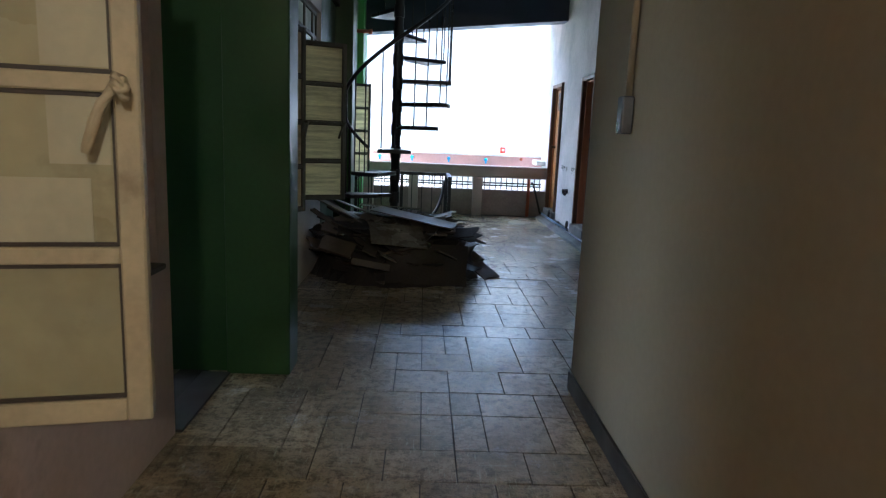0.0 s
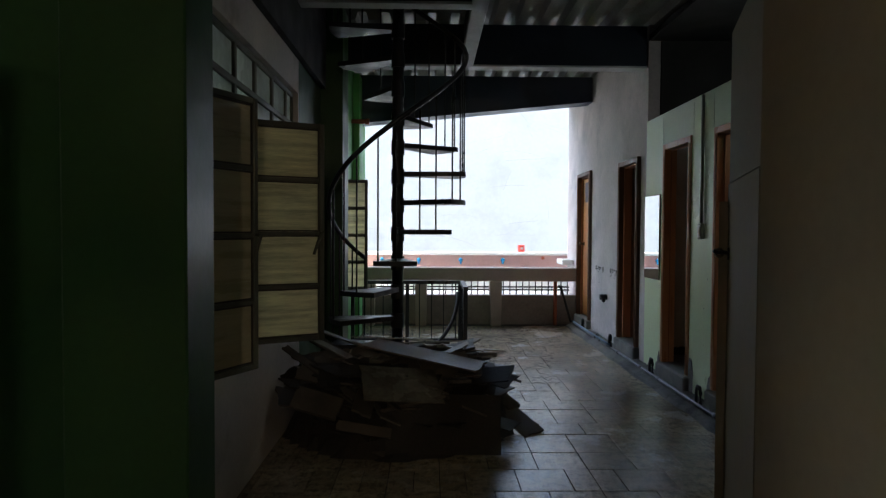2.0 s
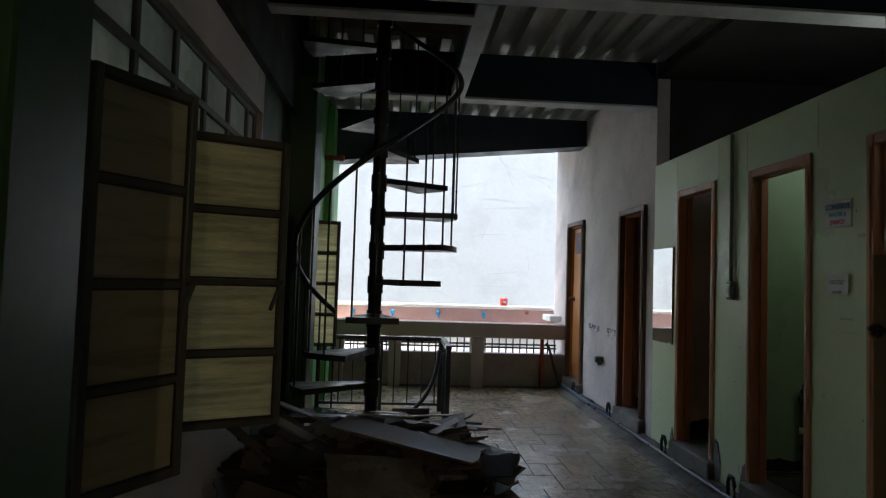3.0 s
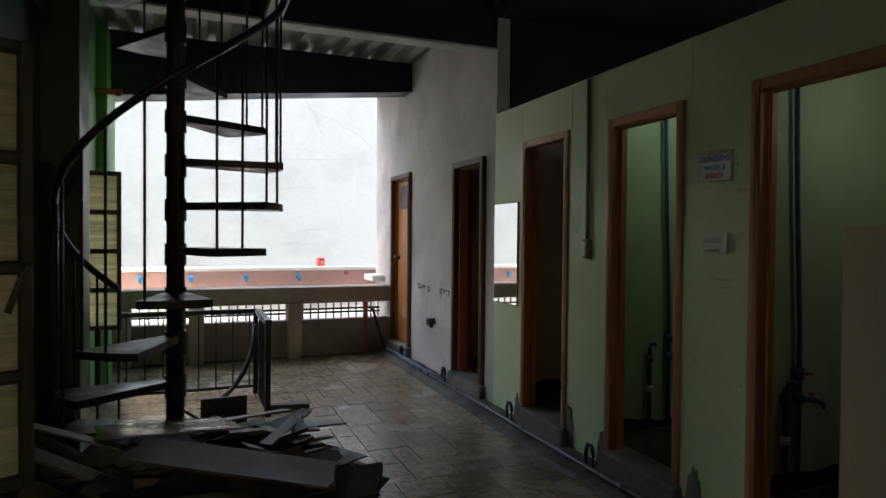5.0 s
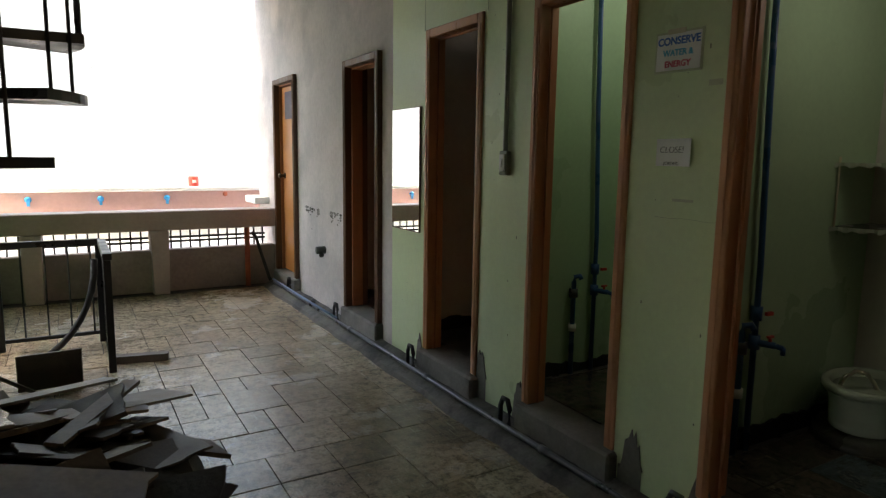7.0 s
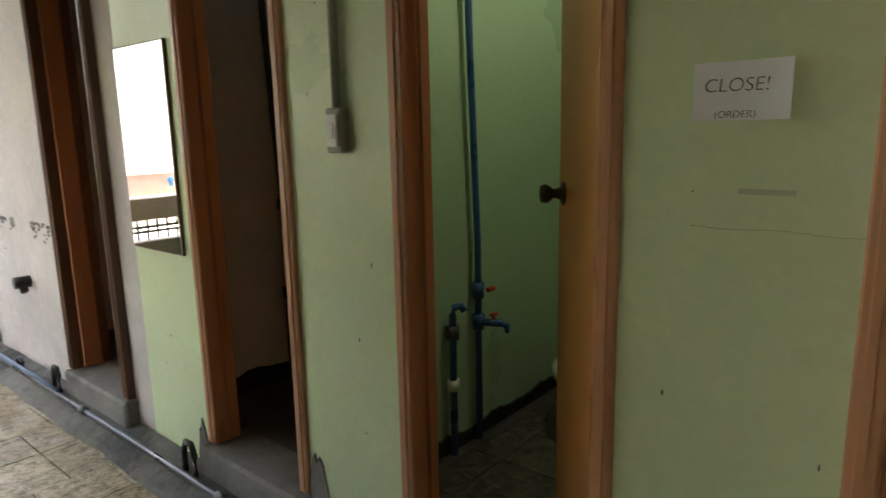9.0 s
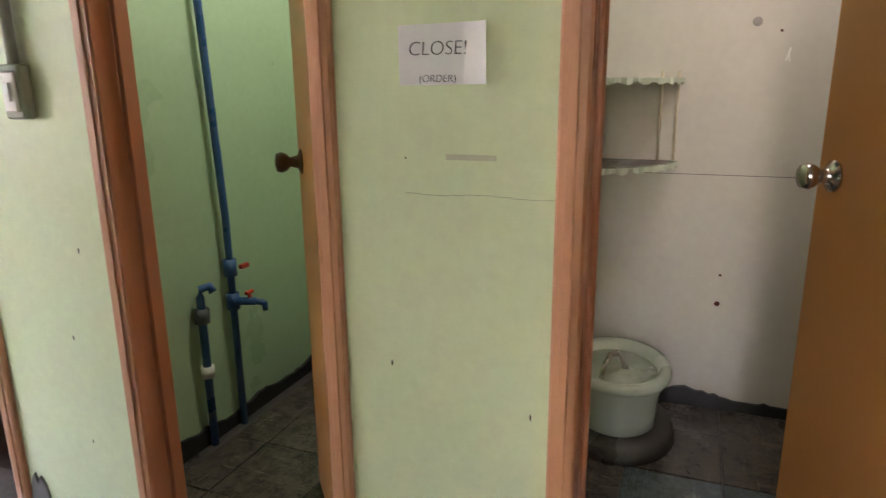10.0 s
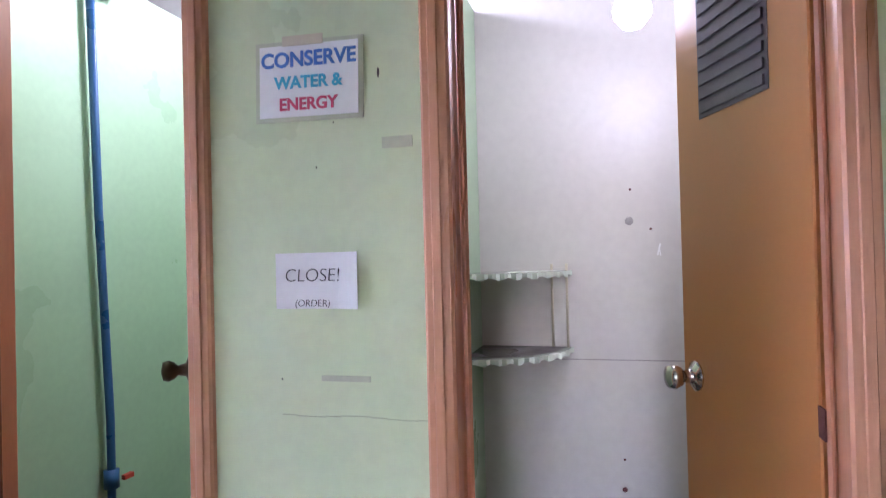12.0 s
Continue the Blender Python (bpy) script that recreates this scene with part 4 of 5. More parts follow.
bm = boxes((-0.002, -0.0005, -0.48, 0.48, -0.0015, 0.0015))
t = thing("panel_joint", (3.86, 5.85, 1.092), "thin horizontal board joint in the stall wall", "joint")
part("joint", bm, M["scuff"], t)

# ---- windows ----
def casement(place, width, height, angle, pane, frame_m, rows=4, bar=0.035, handle=True, label="open metal casement with painted-over panes", sign=1):
    """A side-hung leaf; the hinge is at its base, and it runs along local x."""
    t = thing("window_casement", place, label, "window", rz=angle)
    s = sign
    for n, b in (("stile", (0, bar * s, -0.018, 0.018, 0, height)), ("stile", ((width - bar) * s, width * s, -0.018, 0.018, 0, height))):
        part(n, boxes((min(b[0], b[1]), max(b[0], b[1]), *b[2:]), bevel=0.004), frame_m, t)
    for k in range(rows + 1):
        z = k * (height - bar) / rows
        h = bar if k in (0, rows) else bar * 0.7
        part("rail", boxes((min(bar * s, (width - bar) * s), max(bar * s, (width - bar) * s), -0.016, 0.016, z, z + h), bevel=0.003), frame_m, t)
        if k < rows:
            z2 = (k + 1) * (height - bar) / rows
            # Dark strips stand for pane-edge dirt and the rails' shadow lines together.
            bm = bmesh.new()
            for pz in (z + h + 0.0005, z2 - 0.0085):
                box(bm, min(bar * s, (width - bar) * s), max(bar * s, (width - bar) * s), -0.008, 0.008, pz, pz + 0.008)
            for px in (bar * s, (width - bar - 0.006) * s):
                box(bm, px, px + 0.006 * s, -0.008, 0.008, z + h + 0.009, z2 - 0.009)
            part("putty_and_shadow", bm, M["base"], t, "dark strip of putty dirt and rail shadow")
            part("pane", boxes((min(bar * s, (width - bar) * s), max(bar * s, (width - bar) * s), -0.003, 0.003, z + h, z2)), pane, t, "painted-over glass pane")
    if handle:
        bm = bmesh.new()
        x = (width - bar * 0.6) * s
        tube(bm, [(x, -0.02, height * 0.5), (x, -0.05, height * 0.5), (x - 0.03 * s, -0.055, height * 0.46), (x - 0.055 * s, -0.055, height * 0.40)], 0.009, 8)
        part("handle", bm, frame_m, t, "bent metal window handle", True)
    return t


# the foremost leaf, then the pair over the rubbish heap, then the terrace one
front_leaf = casement((-0.725, 1.89, 0.75), 0.53, 1.28, 12.0, M["aged_pane"], M["aged_cream"], 4, 0.045)
casement((-0.725, 5.05, 0.745), 0.394, 1.265, 63.0, M["plain_pane"], M["dark_frame"], 4, 0.03)
casement((-0.725, 5.83, 0.775), 0.44, 1.22, 27.0, M["cream_pane"], M["dark_frame"], 4, 0.03)
casement((-0.725, 9.40, 0.74), 0.31, 1.21, 5.0, M["cream_pane"], M["dark_frame"], 4, 0.026, False)


for xa, xb, za, zb in ((0.375, 0.475, 0.49, 0.61), (0.37, 0.48, 0.66, 0.78), (0.06, 0.44, 0.345, 0.465)):
    part("paper", boxes((xa, xb, -0.0055, -0.0035, za, zb)), M["taped_paper"], front_leaf, "yellowed paper taped over the pane")


def window_frame(i, x, y0, y1, zs, ys, frame_m, pane, skip):
    w = thing(f"window_{i}", (x, 0, 0), "metal window band with dusty glass panes", "window", "", "structure")
    for y in ys:
        part("mullion", boxes((-0.02, 0.02, y - 0.02, y + 0.02, zs[0], zs[-1]), bevel=0.004), frame_m, w)
    for z in zs:
        main = z in (zs[0], zs[-1], zs[-2])
        h = 0.018 if main else 0.008
        part("transom", boxes((-0.022, 0.022, y0, y1, z - h, z + h), bevel=0.003), frame_m if main else M["dark_frame"], w)
    for a, b in zip(ys, ys[1:]):
        for za, zb in zip(zs, zs[1:]):
            if not any(s[0] < (a + b) / 2 < s[1] and s[2] < (za + zb) / 2 < s[3] for s in skip):
                p = part("pane", boxes((-0.003, 0.003, a + 0.02, b - 0.02, za + 0.018, zb - 0.018)), pane, w, "dusty glass pane")
                p.visible_shadow = False
    part("sill", boxes((-0.07, 0.09, y0, y1, zs[0] - 0.045, zs[0] - 0.02), bevel=0.006), M["base"], w, "dark window sill")


window_frame(1, -0.785, 1.10, 3.30, [0.80, 1.11, 1.42, 1.73, 2.03, 2.41], [1.13, 1.66, 2.20, 2.74, 3.27], M["cream"], M["dim_pane"], [(1.13, 2.2, 0.8, 2.03)])
window_frame(2, -0.785, 4.62, 7.25, [0.80, 2.03, 2.19, 2.41], [4.65, 5.05, 5.44, 5.83, 6.22, 6.63, 7.03, 7.23], M["dark_frame"], M["frosted"], [(5.05, 6.22, 0.8, 2.03)])
bm_w = thing("window_3", (0, 8.26, 0), "white-lit metal window with tilted lower panes", "window", "", "structure")
for x in (WX0, (WX0 + WX1) / 2, WX1):
    part("mullion", boxes((x - 0.02, x + 0.02, -0.03, 0.03, WZ0, WZ1)), M["white"], bm_w)
for k in range(7):
    z = WZ0 + (WZ1 - WZ0) * k / 6
    part("bar", boxes((WX0, WX1, -0.012, 0.012, z - 0.010, z + 0.010)), M["grey_trim"], bm_w)
for k in range(3):
    for xa, xb in ((WX0 + 0.02, (WX0 + WX1) / 2 - 0.02), ((WX0 + WX1) / 2 + 0.02, WX1 - 0.02)):
        z = WZ0 + (WZ1 - WZ0) * (k + 0.5) / 6
        bm = bmesh.new()
        box(bm, xa, xb, -0.003, 0.003, -0.075, 0.075, pose(0, 0.03, z, 28))
        p = part("blade", bm, M["frosted"], bm_w, "tilted glass pane")
        p.visible_shadow = False

# latch on the foremost leaf
t = thing("window_latch", (-0.235, 1.965, 1.37), "cream-painted window latch with a hanging lever", "latch")
bm = bmesh.new()
rng = random.Random(4)
for k in range(3):
    tube(bm, [(0.02 + 0.009 * math.cos(a * 1.3 + k), -0.03 + 0.01 * math.sin(a * 2), 0.014 * math.sin(a + k) + 0.006 * k) for a in [i * 0.6 for i in range(12)]], 0.006, 6)
tube(bm, [(0.01, -0.03, 0.0), (-0.012, -0.035, -0.02), (-0.03, -0.035, -0.06), (-0.045, -0.03, -0.10)], 0.007, 6)
part("lever", bm, M["aged_cream"], t, "", True)

# ---- spiral stair ----
PX, PY, R = 0.0, 7.75, 0.57
stair = thing("spiral_stair", (PX, PY, 0), "black painted iron spiral stair with thin balusters", "staircase")
bm = bmesh.new()
cyl(bm, (0, 0, 0.0), (0, 0, 5.0), 0.047, 20)
part("pole", bm, M["iron"], stair, "round centre pole", True)
bm = bmesh.new()
lathe(bm, [(0.12, 0.0), (0.12, 0.012), (0.06, 0.014)], 16)
part("base_plate", bm, M["iron"], stair)


def tread_bm(a0, a1, z):
    bm = bmesh.new()
    n = 5
    up, dn = [], []
    out = [radians(a0 + (a1 - a0) * k / n) for k in range(n + 1)]
    w = radians((a0 + a1) / 2)
    side = Vector((-math.sin(w), math.cos(w), 0))
    pts = [Vector((0.045 * math.cos(w), 0.045 * math.sin(w), 0)) - side * 0.045]
    pts += [Vector((R * math.cos(a), R * math.sin(a), 0)) for a in out]
    pts += [Vector((0.045 * math.cos(w), 0.045 * math.sin(w), 0)) + side * 0.045]
    for p in pts:
        up.append(bm.verts.new((p.x, p.y, z)))
        dn.append(bm.verts.new((p.x, p.y, z - 0.038)))
    bm.faces.new(up)
    bm.faces.new(dn[::-1])
    for k in range(len(pts)):
        j = (k + 1) % len(pts)
        bm.faces.new((dn[k], dn[j], up[j], up[k]))
    # folded lip at the nosing and a collar on the pole
    cyl(bm, (0, 0, z - 0.10), (0, 0, z + 0.02), 0.056, 16)
    return bm


RISE, STEP0 = 0.241, 1.165
KS = range(-4, 13)
rail_pts = []
for k in KS:
    a0, z = -106 + 33 * k, STEP0 + RISE * k
    tr = part("tread", tread_bm(a0, a0 + 34, z), M["iron"], stair)
    for f in (0.10, 0.52):
        a = radians(a0 + 34 * f)
        top = z + 0.92 + RISE * f
        bm = bmesh.new()
        cyl(bm, (R * 0.975 * math.cos(a), R * 0.975 * math.sin(a), z - 0.03), (R * 0.975 * math.cos(a), R * 0.975 * math.sin(a), top), 0.0075, 6)
        part("baluster", bm, M["iron"], stair)
for i in range(-4 * 6, 13 * 6):
    a = radians(-106 + 33 * i / 6 + 3)
    rail_pts.append((R * 1.0 * math.cos(a), R * 1.0 * math.sin(a), STEP0 + RISE * i / 6 + 0.945))
bm = bmesh.new()
tube(bm, rail_pts, 0.020, 8)
part("handrail", bm, M["iron"], stair, "curved iron handrail", True)

# guard rail behind the stair
GX0, GX1, GY0, GY1, GZ = -0.66, 0.66, 9.27, 10.10, 0.745
guard = thing("guard_rail", ((GX0 + GX1) / 2, GY1, 0), "black iron guard rail round the stair well", "railing")
ox, oy = (GX0 + GX1) / 2, GY1


def g(x, y, z):
    return (x - ox, y - oy, z)


for x, y in ((GX0, GY1), (GX1 - 0.02, GY1), (GX1, GY0), (0.0, GY1)):
    part("post", boxes((x - ox - 0.022, x - ox + 0.022, y - oy - 0.022, y - oy + 0.022, 0, GZ), bevel=0.003), M["iron"], guard)
part("top_rail", boxes((GX0 - ox, GX1 - ox, -0.022, 0.022, GZ + 0.001, GZ + 0.045), bevel=0.004), M["iron"], guard)
part("top_rail", boxes((GX1 - ox - 0.025, GX1 - ox + 0.03, GY0 - oy - 0.025, -0.023, GZ + 0.001, GZ + 0.045), bevel=0.004), M["iron"], guard)
part("bottom_rail", boxes((GX0 - ox, GX1 - ox, -0.012, 0.012, 0.06, 0.085)), M["iron"], guard)
for k in range(9):
    x = GX0 + (GX1 - GX0) * (k + 0.5) / 9 - ox
    bm = bmesh.new()
    cyl(bm, (x, 0, 0.086), (x, 0, GZ), 0.007, 6)
    part("baluster", bm, M["iron"], guard)
for k in range(6):
    y = GY0 - oy + (GY1 - GY0) * (k + 0.7) / 7
    bm = bmesh.new()
    cyl(bm, (GX1 - ox, y, 0.0), (GX1 - ox, y, GZ), 0.008, 6)
    part("baluster", bm, M["iron"], guard)
bm = bmesh.new()
tube(bm, [g(GX1 - 0.06 - 0.55 * (1 - math.cos(a)), 9.70, GZ - 0.05 - 0.72 * math.sin(a)) for a in [i * math.pi / 20 for i in range(10)]], 0.022, 8)
part("curved_rail", bm, M["iron"], guard, "curved rail going down", True)

# ---- terrace edge ----
PY0 = 11.76
structure("wall_parapet", boxes((-0.727, 2.447, PY0 + 0.05, PY0 + 0.17, 0.0, 0.44), bevel=0.006), M["parapet"], "low pinkish parapet wall", "parapet")
structure("beam_parapet", boxes((-0.727, 2.445, PY0 - 0.06, PY0 + 0.22, 0.652, 0.85), bevel=0.008), M["parapet_beam"], "pinkish concrete parapet beam", "parapet")
for i, x in enumerate((-0.62, 0.14, 1.245)):
    bm = bmesh.new()
    r = box(bm, x - 0.085, x + 0.085, PY0 - 0.10, PY0 + 0.16, 0.0, 0.651)
    for v in r:
        if v.co.z < 0.1 and v.co.y < PY0:
            v.co.y += 0.02
            v.co.x = x + (v.co.x - x) * 0.86
    structure(f"column_{i + 1}", bm, M["parapet_beam"], "short tapered concrete parapet column", "column")
grille = thing("metal_grille", (0.8, PY0 + 0.30, 0), "dark metal grille behind the parapet", "grille")
for z in (0.485, 0.53):
    part("bar", boxes((-1.7, 1.6, -0.012, 0.012, z, z + 0.022)), M["iron"], grille)
for k in range(34):
    x = -1.66 + k * 0.098
    part("picket", boxes((x - 0.008, x + 0.008, -0.008, 0.008, 0.40, 0.63)), M["iron"], grille)
bm = bmesh.new()
cyl(bm, (2.13, PY0 + 0.0, 0.0), (2.13, PY0 + 0.0, 0.651), 0.028, 12)
t = thing("drain_pipe", (0, 0, 0), "rust-red drain pipe under the parapet beam", "pipe")
part("pipe", bm, M["rust_pipe"], t, "", True)
bm = bmesh.new()
tube(bm, [(2.16, PY0 - 0.08, 0.60), (2.20, PY0 - 0.10, 0.55), (2.32, PY0 - 0.16, 0.10), (2.33, PY0 - 0.18, 0.08)], 0.018, 8)
t = thing("angled_pipe", (0, 0, 0), "dark pipe slanting down to the kerb", "pipe")
part("pipe", bm, M["black_hose"], t, "", True)

# outside: pink ledge, neighbour's wall, ground
structure("wall_ledge_lower", boxes((-6.0, 2.75, 12.97, 13.10, -8.0, 0.697)), M["white"], "white painted lower wall beyond the gutter", "wall")
structure("wall_ledge", boxes((-6.0, 2.75, 12.95, 13.10, 0.70, 0.985)), M["pink_wall"], "salmon pink wall of the next ledge", "wall")
structure("trim_ledge", boxes((-6.0, 2.77, 12.925, 13.14, 0.987, 1.04), bevel=0.01), M["white"], "white coping on the pink wall", "trim")
structure("wall_ledge_step", boxes((2.28, 2.447, 11.99, 12.44, 0.88, 0.96), bevel=0.01), M["white"], "whitish stub ledge beside the wall", "ledge")
structure("floor_gutter", boxes((-6.0, 2.43, 11.96, 12.94, 0.38, 0.42)), M["white"], "gutter floor behind the parapet", "ledge")
structure("wall_neighbour", boxes((-9.0, 12.0, 17.5, 18.0, -8.0, 4.9)), M["white_wall"], "weathered white wall of the neighbouring building", "facade")
structure("ground", boxes((-60, 60, -40, 80, -8.3, -8.0)), M["concrete"], "concrete ground of the alley below", "ground")
structure("roof", boxes((-8.3, 4.5, -1.95, 9.75, 6.36, 6.6)), M["roof"], "flat concrete roof", "roof")
structure("roof_room", boxes((-8.3, -1.39, -1.95, 8.4, 3.47, 3.6)), M["roof"], "flat roof of the side room", "roof")
rng = random.Random(31)
cracks = thing("wall_cracks", (0, 17.5, 0), "branching dark cracks in the white wall", "crack", "", "stuff")
bm = bmesh.new()
for k in range(22):
    x, z = rng.uniform(-2.0, 4.6), rng.uniform(0.6, 4.4)
    heading = rng.choice((0, 0, 0, 90, 180, 60)) + rng.uniform(-12, 12)
    for j in range(rng.randint(6, 16)):
        heading += rng.uniform(-13, 13)
        L = rng.uniform(0.05, 0.13)
        dx, dz = L * math.cos(radians(heading)), L * math.sin(radians(heading))
        w = rng.uniform(0.002, 0.006)
        box(bm, 0, L * 1.06, -0.004, 0.0, -w / 2, w / 2, pose(x, 0, z, 0, -heading, 0))
        x, z = x + dx, z + dz
# the long crack that forks down from the eave, and the level ones beside it
for x, z, heading, n in ((2.32, 4.32, -62, 5), (2.55, 3.90, -25, 3), (2.56, 3.90, -62, 3), (2.05, 3.05, 4, 10), (1.7, 2.42, 12, 9), (2.0, 2.35, 70, 5), (2.15, 1.55, 8, 7), (0.2, 1.35, -6, 12)):
    for j in range(n):
        heading += rng.uniform(-9, 9)
        w = rng.uniform(0.006, 0.014)
        box(bm, 0, 0.105, -0.004, 0.0, -w / 2, w / 2, pose(x, 0, z, 0, -heading, 0))
        x, z = x + 0.1 * math.cos(radians(heading)), z + 0.1 * math.sin(radians(heading))
part("cracks", bm, M["crack"], cracks)
for x in (-1.13, -0.52, 0.085, 0.78, 1.48):
    t = thing("blue_clip", (x, 12.95, 0.91), "small blue plastic fitting on the pink wall", "fitting", "blue fittings on the ledge")
    bm = bmesh.new()
    lathe(bm, [(0.03, 0.0), (0.035, 0.02), (0.02, 0.05)], 10, pose(0, 0, 0, 90))
    box(bm, -0.015, 0.015, -0.045, -0.01, -0.07, 0.0)
    part("cap", bm, M["blue"], t)
t = thing("dark_cap", (2.15, 12.95, 0.945), "small dark pipe end in the pink wall", "fitting")
bm = bmesh.new()
lathe(bm, [(0.028, 0.0), (0.028, 0.03), (0.018, 0.035)], 10, pose(0, 0, 0, 90))
part("cap", bm, M["rust_pipe"], t)
t = thing("red_tin", (1.80, 13.03, 1.04), "small red tin standing on the coping", "tin")
bm = bmesh.new()
lathe(bm, [(0.055, 0.0), (0.06, 0.01), (0.06, 0.11), (0.055, 0.12), (0.05, 0.115)], 16)
part("can", bm, M["red"], t, "", True)
part("label", boxes((-0.022, 0.022, -0.063, -0.0605, 0.045, 0.08)), M["paper"], t, "pale worn label")
bm = bmesh.new()
cyl(bm, (-0.73, 10.55, 2.78), (-0.55, 10.55, 2.775), 0.028, 10)
cyl(bm, (-0.56, 10.55, 2.775), (-0.51, 10.55, 2.775), 0.038, 10)
t = thing("overhead_pipe", (0, 0, 0), "short orange-red pipe under the eave", "pipe")
part("pipe", bm, M["rust_pipe"], t, "", True)
# ---- rubbish heap ----
rng = random.Random(21)


def heap_height(x, y):
    d = ((x - 0.06) / 0.84) ** 2 + ((y - 7.05) / 0.84) ** 2
    return max(0.0, 0.54 * (1 - d ** 2.6))


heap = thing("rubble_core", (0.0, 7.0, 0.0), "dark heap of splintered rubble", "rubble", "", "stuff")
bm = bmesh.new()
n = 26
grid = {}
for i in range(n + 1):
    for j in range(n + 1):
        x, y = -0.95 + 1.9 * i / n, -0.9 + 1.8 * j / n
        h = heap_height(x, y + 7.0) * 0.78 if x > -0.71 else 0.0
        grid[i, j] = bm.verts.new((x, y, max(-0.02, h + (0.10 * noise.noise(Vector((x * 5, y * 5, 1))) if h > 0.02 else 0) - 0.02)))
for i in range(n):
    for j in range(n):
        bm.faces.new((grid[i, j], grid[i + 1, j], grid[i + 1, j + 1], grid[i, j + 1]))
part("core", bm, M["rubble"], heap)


def board_bm(L, W, T, r):
    """A broken board: straight long sides, ragged ends."""
    bm = bmesh.new()
    edge = []
    n = 5
    for k in range(n + 1):
        edge.append((L / 2 + r.uniform(-0.05, 0.02) * L * 0.5, -W / 2 + W * k / n))
    for k in range(n + 1):
        edge.append((-L / 2 + r.uniform(-0.02, 0.05) * L * 0.5, W / 2 - W * k / n))
    up = [bm.verts.new((x, y, T / 2)) for x, y in edge]
    dn = [bm.verts.new((x, y, -T / 2)) for x, y in edge]
    bm.faces.new(up)
    bm.faces.new(dn[::-1])
    for k in range(len(edge)):
        j = (k + 1) % len(edge)
        bm.faces.new((dn[k], dn[j], up[j], up[k]))
    return bm


def scrap(x, y, z, L, W, T, rx, ry, rz, m, label):
    t = thing("scrap_board", (x, y, z), label, "board", "boards of the rubbish heap")
    t.rotation_euler = (radians(rx), radians(ry), radians(rz))
    part("board", board_bm(L, W, T, rng), m, t)
    return t


# the boards that show singly
scrap(0.24, 6.60, 0.575, 0.80, 0.22, 0.012, 5, 8, -20, M["ply_warm"], "long flat plywood board on top of the heap")
scrap(-0.02, 7.06, 0.61, 0.58, 0.44, 0.008, -8, 4, 10, M["glossy_sheet"], "glossy torn laminated sheet lying on the heap")
scrap(0.10, 6.30, 0.45, 0.50, 0.34, 0.008, 24, 6, 14, M["glossy_sheet"], "glossy bent laminated sheet on the front of the heap")
scrap(0.52, 7.16, 0.53, 0.50, 0.065, 0.014, 0, -4, 58, M["ply_warm"], "narrow batten lying across the heap")
scrap(0.46, 7.22, 0.505, 0.46, 0.13, 0.010, -3, 6, 8, M["ply_warm"], "brown plywood strip under the batten")
scrap(0.60, 7.34, 0.475, 0.52, 0.22, 0.010, -6, 8, 30, M["ply_warm"], "brown plywood offcut on the heap")
scrap(0.56, 7.58, 0.40, 0.50, 0.14, 0.010, -8, 3, 16, M["ply_warm"], "thin brown strip at the back of the heap")
scrap(0.30, 7.50, 0.50, 0.62, 0.12, 0.010, -10, 2, 22, M["ply_pale"], "greyish strip behind the heap")
scrap(0.84, 6.92, 0.10, 0.56, 0.18, 0.014, 6, 20, -52, M["ply"], "dark board leaning on the side of the heap")
scrap(-0.45, 6.55, 0.47, 0.70, 0.05, 0.012, 20, 22, -34, M["ply"], "splintered lath sticking out of the heap")
scrap(-0.38, 6.85, 0.55, 0.80, 0.07, 0.012, 6, 20, -22, M["ply_pale"], "thin pale slat in the heap")
scrap(-0.30, 7.05, 0.58, 0.86, 0.05, 0.010, 4, 17, -12, M["ply_pale"], "long thin slat in the heap")
scrap(-0.50, 7.2, 0.54, 0.60, 0.05, 0.010, 8, 25, -40, M["ply"], "broken lath leaning on the heap")
scrap(0.32, 9.12, 0.115, 0.34, 0.02, 0.22, 0, 0, 4, M["ply"], "board standing against the guard rail")
scrap(0.10, 8.95, 0.14, 0.36, 0.05, 0.02, 0, 38, 20, M["ply"], "slanting batten beside the stair pole")
scrap(0.84, 9.43, 0.027, 0.36, 0.07, 0.05, 0, 0, -12, M["ply"], "short dark timber lying on the floor")
t = thing("curled_sheet", (0.70, 6.74, 0.03), "black curled sheet standing at the side of the heap", "sheet", rz=-14)
bm = bmesh.new()
rows = []
for i in range(15):
    a = math.pi * (0.05 + 0.95 * i / 14)
    rows.append([bm.verts.new((0.085 * math.cos(a), y + 0.02 * math.sin(3 * a), 0.17 + 0.17 * math.sin(a) + dz)) for y, dz in ((-0.24, -0.02), (0.26, 0.04))]
                + [bm.verts.new((0.078 * math.cos(a), y + 0.02 * math.sin(3 * a), 0.165 + 0.165 * math.sin(a) + dz)) for y, dz in ((0.26, 0.04), (-0.24, -0.02))])
for a, b in zip(rows, rows[1:]):
    for i in range(4):
        bm.faces.new((a[i], a[(i + 1) % 4], b[(i + 1) % 4], b[i]))
bm.faces.new(rows[0][::-1])
bm.faces.new(rows[-1])
part("sheet", bm, M["rubble"], t, "", True)
scrap(0.82, 7.04, 0.16, 0.24, 0.11, 0.03, 6, 20, -52, M["ply"], "brown block lying on the leaning board")
scrap(-0.42, 6.30, 0.33, 0.30, 0.15, 0.03, 42, 14, -8, M["ply"], "broken drawer front in the heap")
scrap(-0.12, 6.20, 0.20, 0.34, 0.06, 0.014, 60, 8, -4, M["ply"], "pale narrow strip in the heap")
